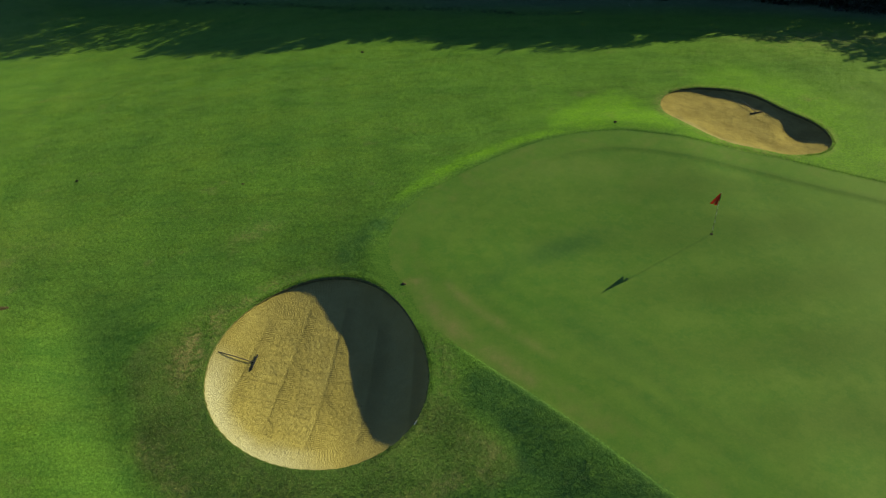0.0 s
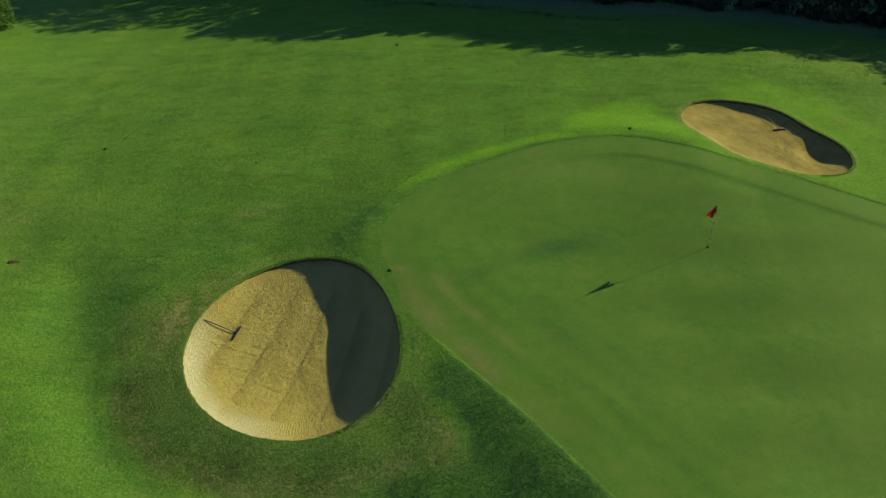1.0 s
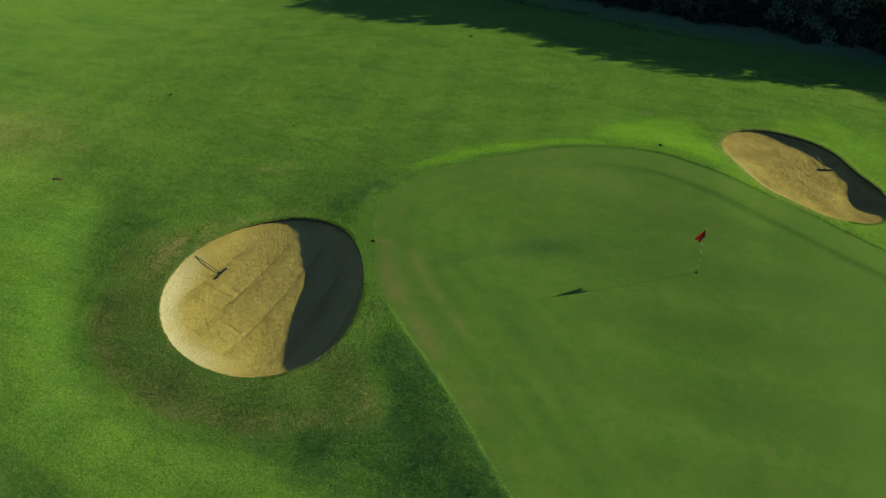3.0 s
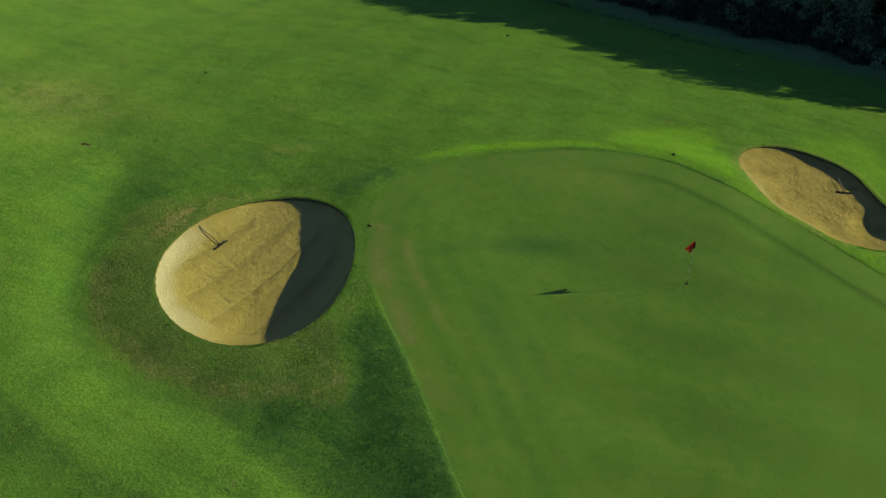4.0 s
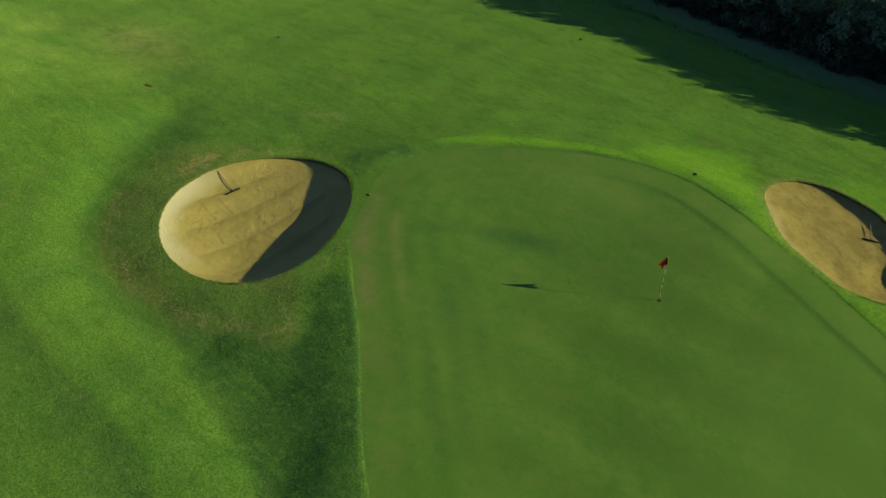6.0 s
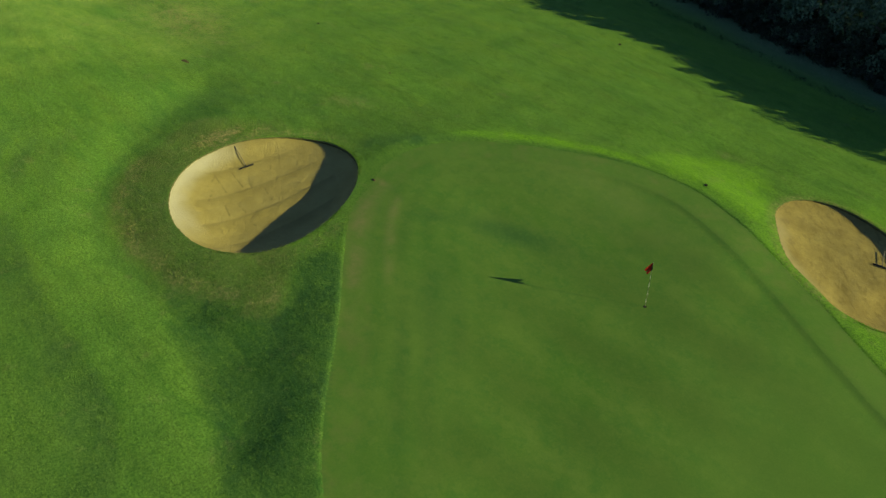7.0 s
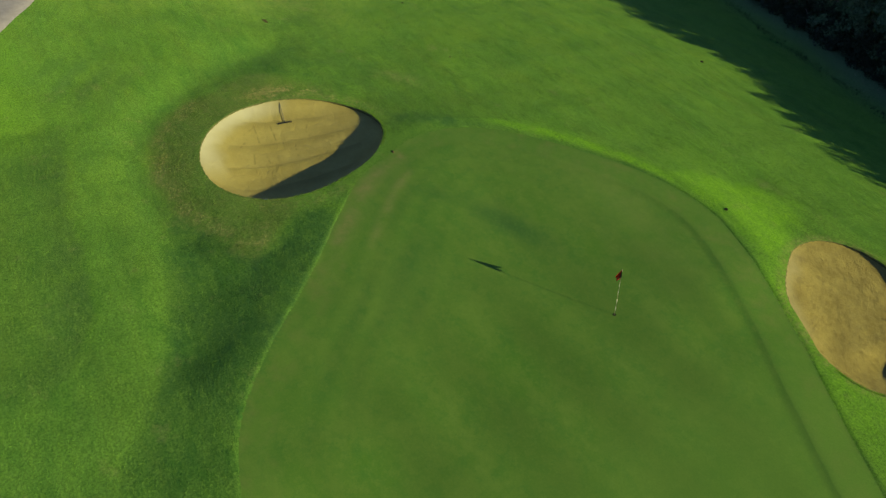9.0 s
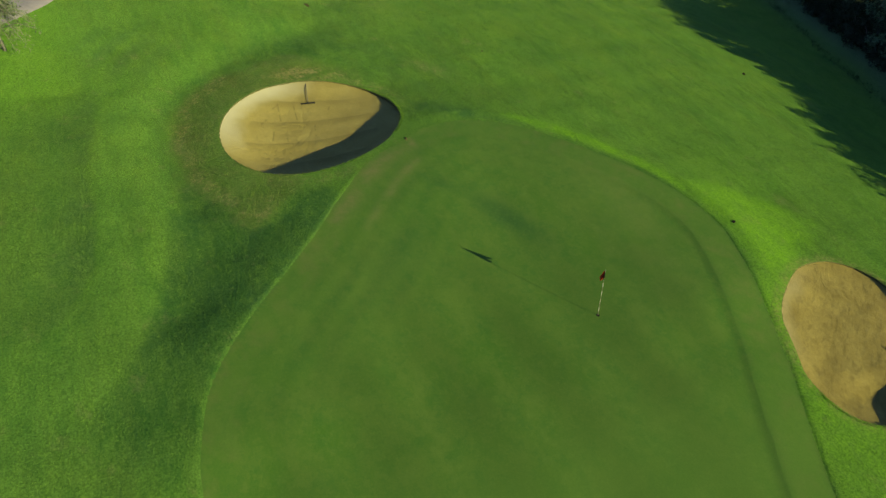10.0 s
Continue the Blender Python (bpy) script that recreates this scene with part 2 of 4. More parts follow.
M_LEAF = leaf_material("dark_tree_leaves", (0.045, 0.075, 0.048), (0.100, 0.150, 0.088), (0.145, 0.195, 0.120), 0.12)
M_SHRUB = leaf_material("dark_shrub_leaves", (0.018, 0.028, 0.017), (0.040, 0.052, 0.035), (0.050, 0.060, 0.051))
M_LEAF_B = leaf_material("conifer_sprays", (0.035, 0.085, 0.026), (0.075, 0.140, 0.041), (0.090, 0.150, 0.043))
M_LEAF_C = leaf_material("pale_willow_leaves", (0.060, 0.100, 0.043), (0.120, 0.150, 0.087), (0.160, 0.170, 0.131))
M_TWIG = plain("pale_twigs", (0.110, 0.105, 0.102), (0.160, 0.150, 0.145), 14, 0.9, 0.1)
M_TALL = leaf_material("tall_grass_tufts", (0.020, 0.040, 0.020), (0.045, 0.070, 0.036), (0.050, 0.070, 0.043))
M_PALE_GRASS = leaf_material("pale_long_grass", (0.10, 0.135, 0.085), (0.15, 0.18, 0.12), (0.17, 0.19, 0.14), 0.1)


# ---- the lie of the land ----
def soft_limit(v, a, w, s):
    return np.where((v - a) * s > 0, a + s * w * np.tanh((v - a) * s / w), v)


def spline(points, steps=14):
    """A closed smooth line through points."""
    p = np.array(points, float)
    a, b_, c_, d = np.roll(p, 1, 0), p, np.roll(p, -1, 0), np.roll(p, -2, 0)
    out = []
    for s in np.linspace(0, 1, steps, endpoint=False):
        out.append(0.5 * (2 * b_ + (c_ - a) * s + (2 * a - 5 * b_ + 4 * c_ - d) * s ** 2 + (3 * b_ - a - 3 * c_ + d) * s ** 3))
    return np.stack(out, 1).reshape(-1, 2)


def oval(cx, cy, cosines, sines, n=288):
    """A closed line round (cx, cy), its radius a short sum of waves."""
    a = np.linspace(0, 2 * math.pi, n, endpoint=False)
    r = sum(k * np.cos(i * a) for i, k in enumerate(cosines)) + sum(k * np.sin((i + 1) * a) for i, k in enumerate(sines))
    return np.stack([cx + r * np.cos(a), cy + r * np.sin(a)], 1)


def signed(x, y, line, reach=9.0):
    """Distance from a closed line, minus inside; and the nearest points on it."""
    x, y = np.atleast_1d(x), np.atleast_1d(y)
    x, y = x.astype(float), y.astype(float)
    d = np.full(x.shape, float(reach))
    fx, fy = x.copy(), y.copy()
    near = np.flatnonzero((x > line[:, 0].min() - reach) & (x < line[:, 0].max() + reach) & (y > line[:, 1].min() - reach) & (y < line[:, 1].max() + reach))
    p, q = line, np.roll(line, -1, 0)
    e = q - p
    ee = (e ** 2).sum(1)
    for k in range(0, len(near), 2500):
        i = near[k:k + 2500]
        px, py = x[i][:, None], y[i][:, None]
        s = np.clip(((px - p[:, 0]) * e[:, 0] + (py - p[:, 1]) * e[:, 1]) / ee, 0, 1)
        gx, gy = p[:, 0] + s * e[:, 0], p[:, 1] + s * e[:, 1]
        dd = (px - gx) ** 2 + (py - gy) ** 2
        j = dd.argmin(1)
        r = np.arange(len(i))
        inside = (((p[:, 1] > py) != (q[:, 1] > py)) & (px < e[:, 0] * (py - p[:, 1]) / np.where(e[:, 1] == 0, 1e-9, e[:, 1]) + p[:, 0])).sum(1) % 2 == 1
        d[i] = np.where(inside, -1, 1) * np.sqrt(dd[r, j])
        fx[i], fy[i] = gx[r, j], gy[r, j]
    return d, fx, fy


def smooth(v, a, b_):
    s = np.clip((v - a) / (b_ - a), 0, 1)
    return s * s * (3 - 2 * s)


COLLAR = spline([(-1.9, 20.5), (-1.7, 19.3), (-1.1, 18.1), (-0.3, 16.5), (1.45, 14.7), (3.3, 13.1), (4.9, 11.6), (6.55, 9.95), (8.0, 8.7), (9.3, 7.9),
                 (10.8, 7.4), (12.4, 7.1), (15.5, 7.1), (19.5, 8.4), (23, 11.8), (24.6, 16.2), (23.4, 20.4), (21.05, 22.75), (18.6, 24.03), (16.38, 25.12), (14.4, 26.15),
                 (12.3, 27.0), (10.1, 27.75), (8.0, 28.2), (5.9, 27.95), (3.9, 27.1), (1.7, 25.65), (-0.55, 23.8), (-1.65, 22.0)], 10)
OVAL_A = (-4.00, 14.90, [3.882, 0.021, -0.192, -0.05, -0.001], [-0.097, -0.157, -0.082, -0.001])
OVAL_B = (14.20, 29.50, [3.194, 0.102, 0.012, -0.036, -0.108], [0.036, -0.715, -0.113, -0.084])
BUNKER_A, BUNKER_B = oval(*OVAL_A), oval(*OVAL_B)
# edges of the mown and worn turf: the worn apron of the near bunker, the light band round it, the dark wedge by the
# green, the sunlit slope by the far bunker
APRON = spline([(-10.6, 15.6), (-10.2, 14.0), (-9.4, 11.9), (-8.4, 10.4), (-6.6, 9.2), (-4.6, 8.75), (-3.0, 8.75), (-1.0, 9.1), (0.6, 9.85), (2.3, 10.6),
                (2.35, 11.2), (1.4, 12.3), (0.5, 13.3), (-2.0, 14.0), (-5.0, 16.0), (-7.0, 18.4), (-8.6, 18.0)], 8)
BAND = spline([(-14.2, 15.0), (-12.2, 12.0), (-10.6, 10.0), (-9.2, 8.4), (-8.1, 7.2), (-7.0, 6.3), (-5.5, 6.15), (-3.7, 5.7), (-2.3, 5.7), (-0.6, 5.65), (1.7, 5.45), (2.9, 5.15), (4.2, 4.5), (5.3, 3.8), (7.0, 2.4),
               (9.5, 1.6), (10.6, 2.6), (9.8, 3.8), (8.3, 5.2), (6.3, 6.45), (3.9, 7.4), (1.7, 8.05), (-0.2, 8.3), (-2.3, 8.45), (-4.6, 8.4), (-6.4, 9.0), (-8.0, 9.9), (-9.2, 11.0), (-10.6, 13.0), (-11.4, 15.0), (-12.6, 16.2)], 6)
WEDGE = spline([(-1.4, 9.0), (0.2, 8.4), (1.8, 8.05), (3.9, 7.4), (6.3, 6.45), (8.3, 5.3), (9.6, 4.6), (11.4, 6.2), (12.4, 7.6), (9.6, 8.4), (6.6, 10.3), (4.4, 12.4), (2.2, 14.0),
                (1.0, 14.2), (1.0, 13.2), (1.9, 12.1), (2.4, 11.3), (2.0, 10.7), (0.6, 10.0)], 8)
LIT_PATCH = spline([(5.0, 27.9), (4.8, 29.2), (5.3, 30.5), (6.3, 31.5), (7.6, 32.5), (9.1, 33.0), (10.1, 31.6), (11.3, 29.4), (11.6, 28.4), (10.1, 27.8), (7.6, 28.1)], 8)


def value_noise(x, y, scale, octaves=3, seed=0):
    """Smooth random field between 0 and 1, its detail halving in size each octave."""
    total, weight, amount = np.zeros(np.shape(x)), 0.0, 1.0
    for k in range(octaves):
        u, v = np.asarray(x) * scale, np.asarray(y) * scale
        i_, j_ = np.floor(u), np.floor(v)
        f, g = u - i_, v - j_
        f, g = f * f * (3 - 2 * f), g * g * (3 - 2 * g)

        def corner(a, b_):
            return np.modf(np.abs(np.sin(a * 12.9898 + b_ * 78.233 + (seed + 3 * k) * 37.719) * 43758.5453))[0]
        total = total + amount * ((corner(i_, j_) * (1 - f) + corner(i_ + 1, j_) * f) * (1 - g) + (corner(i_, j_ + 1) * (1 - f) + corner(i_ + 1, j_ + 1) * f) * g)
        weight, amount, scale = weight + amount, amount * 0.55, scale * 2.03
    return total / weight


def roll_wave(x, y):
    """Gentle uneven rolling of the turf."""
    return (0.030 * np.sin(0.83 * x + 0.31 * y + 1.0) * np.sin(0.47 * y - 0.29 * x + 0.4) + 0.018 * np.sin(1.7 * x - 0.9 * y) * np.sin(1.3 * y + 0.8 * x + 2.0))


def ground_z(x, y, d_collar=None):
    x, y = np.atleast_1d(np.asarray(x, float)), np.atleast_1d(np.asarray(y, float))
    if d_collar is None:
        d_collar = signed(x, y, COLLAR)[0]
    u = soft_limit(soft_limit(x, -14, 14, -1), 20, 14, 1) / 10
    v = soft_limit(soft_limit(y, 36, 14, 1), 2, 10, -1) / 10
    z = 1.455 - 0.0555 * u - 1.193 * v - 0.0232 * u * u + 0.3707 * u * v + 0.2999 * v * v - 0.0466 * u * u * v - 0.0347 * u * v * v - 0.0837 * v ** 3
    # the plateau of the green, its ridge and the bank behind it
    back = smooth(y, 17, 23)
    height = 0.18 + 0.14 * smooth(y, 15, 22) - 0.24 * smooth(x, 10.5, 14)
    z = z + height * (1 - smooth(d_collar, 0.1 + 0.6 * back, 2.6 + 0.5 * back + 1.6 * (1 - smooth(x, -2, 3)))) * smooth(d_collar, -8, -1.0)
    z = z + 0.05 * back * (1 - smooth(x, 7, 12)) * np.exp(-((d_collar - 0.75) / 0.42) ** 2)
    # mown edges: rough above collar above green
    z = z + (0.013 + 0.015 * back * smooth(x, 2, 6) + 0.014 * (1 - smooth(y, 13, 15))) * (1 - worn_end(x, y)) * smooth(d_collar, 0.0, 0.16) + (0.006 + 0.030 * back * smooth(x, -1, 9)) * smooth(d_collar + collar_width(x, y), -0.32, 0.0)
    # the ground rises to the path
    z = z + 0.085 * np.clip(-9 - x, 0, 14) * (1 - smooth(y, 12, 20)) * smooth(y, -12, 0)
    # dip round the foot of the bunker's mound
    z = z - 0.24 * np.exp(-(line_distance(x, y, [(-13, 17), (-10.8, 12.6), (-8.2, 9.8), (-4.4, 8.6), (0, 8.9), (3, 8.4), (5.4, 7.4)]) / 1.4) ** 2)
    z = z + roll_wave(x, y) * (0.35 + 0.65 * smooth(d_collar, -1, 3))
    return z


def worn_end(x, y):
    """Where the green runs out into the rough with no cut edge."""
    return smooth(y, 14.5, 17.5) * (1 - smooth(y, 20.5, 24)) * (1 - smooth(x, 0, 3))


def collar_width(x, y):
    return 1.05 + 0.35 * smooth(y, 18, 25)


def line_distance(x, y, points):
    d = np.full(x.shape, 1e9)
    p = np.array(points, float)
    for a, b_ in zip(p, p[1:]):
        e = b_ - a
        s = np.clip(((x - a[0]) * e[0] + (y - a[1]) * e[1]) / (e @ e), 0, 1)
        d = np.minimum(d, np.hypot(x - a[0] - s * e[0], y - a[1] - s * e[1]))
    return d


def field(line, reach=9.0, step=0.12):
    """The signed distance from a line, as a function read off a grid."""
    low, high = line.min(0) - reach, line.max(0) + reach
    ax, ay = np.arange(low[0], high[0] + step, step), np.arange(low[1], high[1] + step, step)
    gx_, gy_ = np.meshgrid(ax, ay)
    table = signed(gx_.ravel(), gy_.ravel(), line, reach * 2)[0].reshape(gx_.shape)

    def read(x, y):
        u, v = np.clip((x - low[0]) / step, 0, len(ax) - 1.001), np.clip((y - low[1]) / step, 0, len(ay) - 1.001)
        i_, j_ = u.astype(int), v.astype(int)
        p, q = u - i_, v - j_
        inside = (table[j_, i_] * (1 - p) + table[j_, i_ + 1] * p) * (1 - q) + (table[j_ + 1, i_] * (1 - p) + table[j_ + 1, i_ + 1] * p) * q
        beyond = np.hypot(np.maximum(np.maximum(low[0] - x, x - high[0]), 0), np.maximum(np.maximum(low[1] - y, y - high[1]), 0))
        return inside + beyond
    return read


TO_COLLAR, TO_A, TO_B = field(COLLAR[::2]), field(BUNKER_A[::3]), field(BUNKER_B[::3])
TO_APRON, TO_BAND, TO_WEDGE, TO_LIT = field(APRON, 6.0), field(BAND, 6.0), field(WEDGE, 6.0), field(LIT_PATCH, 6.0)


# ---- building helpers ----
def mesh_object(name, verts, faces, mat, parent=None, label="", smooth_shade=True, attributes=None):
    me = bpy.data.meshes.new(name)
    me.from_pydata([tuple(v) for v in verts], [], [tuple(f) for f in faces])
    me.materials.append(mat)
    if smooth_shade:
        me.polygons.foreach_set("use_smooth", [True] * len(me.polygons))
    for key, values in (attributes or {}).items():
        at = me.attributes.new(key, "FLOAT", "POINT")
        at.data.foreach_set("value", np.asarray(values, np.float32))
    me.update()
    ob = new(name, me)
    if parent:
        ob.parent = parent
    if label:
        tagged(ob, label)
    return ob


def part(name, bm, mat, parent, label="", smooth_shade=True):
    """Links a bmesh as one mesh object under a thing or under a part."""
    me = bpy.data.meshes.new(name)
    bmesh.ops.recalc_face_normals(bm, faces=bm.faces[:])
    bm.to_mesh(me)
    bm.free()
    me.materials.append(mat)
    if smooth_shade:
        me.polygons.foreach_set("use_smooth", [True] * len(me.polygons))
    ob = new(name, me)
    ob.parent = parent
    if label:
        tagged(ob, label)
    return ob


def thing(name, place, label, category, group="", turn=0.0):
    ob = new(name)
    ob.matrix_basis = pose(*place, 0, 0, turn)
    ob.empty_display_size = 0.2
    return tagged(ob, label, category, group)


def tube(bm, points, radii, sides=10):
    """A round bar through points."""
    rings = []
    for i, p in enumerate(points):
        p = Vector(p)
        way = (Vector(points[min(i + 1, len(points) - 1)]) - Vector(points[max(i - 1, 0)])).normalized()
        q = way.to_track_quat("Z", "Y")
        rings.append([bm.verts.new(p + q @ Vector((radii[i] * math.cos(2 * math.pi * k / sides), radii[i] * math.sin(2 * math.pi * k / sides), 0))) for k in range(sides)])
    for a, b_ in zip(rings, rings[1:]):
        for k in range(sides):
            bm.faces.new((a[k], a[(k + 1) % sides], b_[(k + 1) % sides], b_[k]))
    bm.faces.new(rings[0][::-1])
    bm.faces.new(rings[-1])
    return bm


def box(bm, size, m=Matrix(), bevel=0.0):
    made = bmesh.ops.create_cube(bm, size=1, matrix=m @ Matrix.Diagonal((*size, 1)))
    if bevel:
        edges = list({e for v in made["verts"] for e in v.link_edges})
        bmesh.ops.bevel(bm, geom=edges, offset=bevel, segments=2, affect="EDGES", profile=0.5)
    return bm


def zat(x, y):
    return float(ground_z(x, y)[0])


# ---- grass zones ----
def blob(x, y, cx, cy, rx, ry, turn=0.0):
    c, s = math.cos(radians(turn)), math.sin(radians(turn))
    u, v = (x - cx) * c + (y - cy) * s, -(x - cx) * s + (y - cy) * c
    return np.exp(-(u / rx) ** 2 - (v / ry) ** 2)


def zones(x, y, d_a, d_b, d_collar):
    """How light-mown, lush and dry the grass is, with sun and shade of the slopes put in as tones."""
    warp = 2.4 * (value_noise(x, y, 0.45, 4, 1) - 0.5)
    ragged = 2.0 * (value_noise(x, y, 1.3, 4, 2) - 0.5)
    rough = d_collar > 0
    to_apron, to_band, to_wedge = TO_APRON(x, y) + 0.22 * ragged, TO_BAND(x, y) + 0.18 * ragged, TO_WEDGE(x, y) + 0.35 * ragged
    angle = np.arctan2(y - 14.9, x + 4.0)
    # worn olive apron round the bunker, straw at its west end
    olive = (1 - smooth(to_apron, -0.45, 0.12)) * (0.78 + 0.45 * warp) * rough * (1 - 0.45 * smooth(x, -0.5, 1.5) * smooth(y, 11, 13)) * (1 - 0.7 * smooth(y, 15.5, 17.5))
    west = np.exp(-((np.mod(angle, 2 * math.pi) - 2.95) / 0.42) ** 2)
    dry = west * np.exp(-((d_a - 0.75) / 0.62) ** 2) * (1.0 + 0.6 * ragged)
    dry = np.maximum(dry, 0.6 * np.exp(-((np.mod(angle, 2 * math.pi) - 2.2) / 0.5) ** 2) * np.exp(-((d_a - 0.45) / 0.3) ** 2))
    dry = np.maximum(dry, 0.42 * np.exp(-((to_apron + 0.55) / 0.45) ** 2) * (y < 12) * rough)
    dry = np.maximum(dry, 0.2 * olive)
    dry = np.maximum(dry, 0.45 * (1 - smooth(d_b, 0.1, 0.5)))
    dry = np.maximum(dry, 0.6 * blob(x, y, -22, 21, 3.5, 2.0))
    dry = np.maximum(dry, 0.5 * blob(x, y, 24, 40, 6, 2.5))
    dry = np.maximum(dry, 0.4 * blob(x, y, -7.4, 22.0, 1.3, 0.5, 35))
    dry = np.maximum(dry, 0.3 * np.exp(-((d_a - 0.5) / 0.4) ** 2) * smooth(x, -2, 0) * (y > 12) * (1 + 0.5 * ragged))
    # worn strips inside the west edge of the green
    strip = np.abs(d_collar + 0.45) + 9 * (1 - smooth(y, 9, 11)) + 9 * smooth(y, 18.5, 20)
    strip2 = line_distance(x, y, [(0.3, 18.3), (1.4, 17.0), (2.5, 16.0), (3.6, 15.0), (5.0, 13.8)])
    fade = 1 - smooth(x, 2.2, 5.5)
    dry = np.maximum(dry, (0.85 * np.exp(-(strip / 0.36) ** 2) + 0.75 * np.exp(-(strip2 / 0.2) ** 2)) * fade * (d_collar < 0.05))
    # light mown band that runs round the worn turf
    light = 0.95 * (1 - smooth(to_band, -0.3 - 0.5 * smooth(-x, 8, 11), 0.15 + 0.8 * smooth(-x, 8, 11))) * (1 - 0.5 * smooth(x, -3, 2)) * (1 - 0.6 * smooth(-x, 8.5, 11.5))
    light = np.maximum(light, 1.0 * blob(x, y, -0.5, 7.85, 0.8, 0.4, 20))
    light = np.maximum(light, 0.75 * smooth(-x - 0.35 * (y - 6) + warp, 8.5, 13) * (1 - smooth(y, 6.5, 11)))
    light = np.maximum(light, 1.0 * blob(x, y, 8.0, 2.6, 4.0, 2.0, -20))
    light = np.maximum(light, 0.7 * blob(x, y, 11.0, 5.5, 0.9, 0.6, -30))
    light = np.maximum(light, 0.35 * np.exp(-((d_a - 2.3) / 0.5) ** 2) * smooth(y - 14 - 0.5 * (x + 4), 0, 2))
    # lush hollows and rings, and the shade of slopes away from the sun, as colour
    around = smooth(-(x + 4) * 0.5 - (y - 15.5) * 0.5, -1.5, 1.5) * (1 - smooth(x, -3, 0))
    lush_shade = 0.34 * np.exp(-((to_apron - 0.32) / 0.3) ** 2) * around
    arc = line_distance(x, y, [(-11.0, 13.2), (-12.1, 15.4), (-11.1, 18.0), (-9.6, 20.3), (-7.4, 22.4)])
    lush_shade = np.maximum(lush_shade, (0.21 + 0.2 * warp) * np.exp(-(arc / 0.9) ** 2))
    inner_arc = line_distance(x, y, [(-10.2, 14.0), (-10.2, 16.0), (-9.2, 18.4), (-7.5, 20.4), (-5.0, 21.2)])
    lush_shade = np.maximum(lush_shade, 0.2 * np.exp(-(inner_arc / 0.45) ** 2))
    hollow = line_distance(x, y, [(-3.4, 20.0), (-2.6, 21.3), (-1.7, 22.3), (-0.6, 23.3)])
    lush_shade = np.maximum(lush_shade, (0.95 + 0.8 * warp + 0.8 * ragged) * np.exp(-(hollow / 0.6) ** 2) * smooth(d_collar, -0.1, 0.3))
    # dark wedge by the green: its slope away from the sun, put into the colour
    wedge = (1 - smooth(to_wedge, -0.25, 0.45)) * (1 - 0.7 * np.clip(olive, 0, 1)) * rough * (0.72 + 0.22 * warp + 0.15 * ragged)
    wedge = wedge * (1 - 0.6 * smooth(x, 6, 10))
    lush_shade = np.maximum(lush_shade, wedge)
    # darker patches on the green
    lush_shade = np.maximum(lush_shade, (0.78 + 0.3 * ragged) * blob(x, y, 4.7, 20.3, 2.1, 0.6, 24) * (d_collar < -1))
    lush_shade = np.maximum(lush_shade, 0.45 * blob(x, y, 2.1, 18.6, 1.0, 0.4, 38) * (d_collar < -0.5))
    lush_shade = np.maximum(lush_shade, 0.35 * blob(x, y, 5.0, 16.0, 2.6, 0.7, -45) * (d_collar < -1))
    # cast shade of the rough's cut edge behind the green, painted as a line
    lush_shade = np.maximum(lush_shade, 0.4 * np.exp(-((d_collar - 0.06) / 0.09) ** 2) * smooth(y, 20, 24) * smooth(x, -1, 3) * (1 - smooth(x, 11, 14)))
    # bright crest behind the green, opening into a lime patch by the second bunker: sun on the slopes, put into the
    # colour
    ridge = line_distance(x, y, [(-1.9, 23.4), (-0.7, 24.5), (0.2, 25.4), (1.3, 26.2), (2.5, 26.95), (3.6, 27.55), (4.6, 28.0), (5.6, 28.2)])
    lime_lit = smooth(x, -2.4, -0.6) * (0.95 * np.exp(-(ridge / 0.24) ** 2) + 0.38 * np.exp(-(ridge / 0.8) ** 2)) * smooth(d_collar, 0.1, 0.4)
    lime_lit = np.maximum(lime_lit, (1 - smooth(TO_LIT(x, y) + 0.35 * ragged, -0.9, 0.4)) * (0.95 + 0.2 * warp) * rough)
    lime_lit = np.maximum(lime_lit, 0.3 * blob(x, y, 7.0, 31.0, 4.0, 2.6, 10) * rough)
    lime_lit = np.maximum(lime_lit, 0.6 * smooth(x, 10, 14) * np.exp(-((d_collar - 0.6) / 0.5) ** 2) * (d_b > 0) * smooth(y, 14, 20))
    lime_lit = np.maximum(lime_lit, 0.9 * blob(x, y, 19.5, 26.6, 3.0, 1.8, -30))
    lime_lit = np.maximum(lime_lit, (0.80 + 0.3 * warp) * (1 - smooth(d_b, 1.2, 5.0)) * smooth(x - 0.4 * (y - 30), 10, 14) * rough)
    lime_lit = np.maximum(lime_lit, 0.45 * smooth(-x - 0.35 * (y - 6) + warp, 7, 11) * (1 - smooth(y, 4, 7)) * smooth(y, -4, -1))
    lime_lit = np.clip(lime_lit, 0, 1)
    # long pale grass at the foot of the trees
    foot = np.exp(-(line_distance(x, y, [(-40, 66), (-26, 60), (-4, 53.0), (1.2, 50.6), (8, 49.2), (17, 48.6), (27, 47.2), (40, 42.6)]) / 2.3) ** 2)
    worn = (1 - smooth(d_collar + 0.3 * warp, 0.2, 1.5)) * worn_end(x, y) * (1 - np.exp(-(hollow / 0.9) ** 2))
    # coarser grass south of the light band, darkest along its edge, where its shade is painted in
    beyond = line_distance(x, y, [(-9.2, 7.6), (-7.2, 5.9), (-5.5, 5.6), (-3.7, 5.15), (-0.6, 5.1), (1.7, 4.9), (3.0, 4.6), (4.2, 3.9), (5.0, 3.3)])
    south = smooth(to_band, 0.0, 0.3) * smooth(6.6 - y, 0, 0.7) * (1 - smooth(x, 4.5, 6.5))
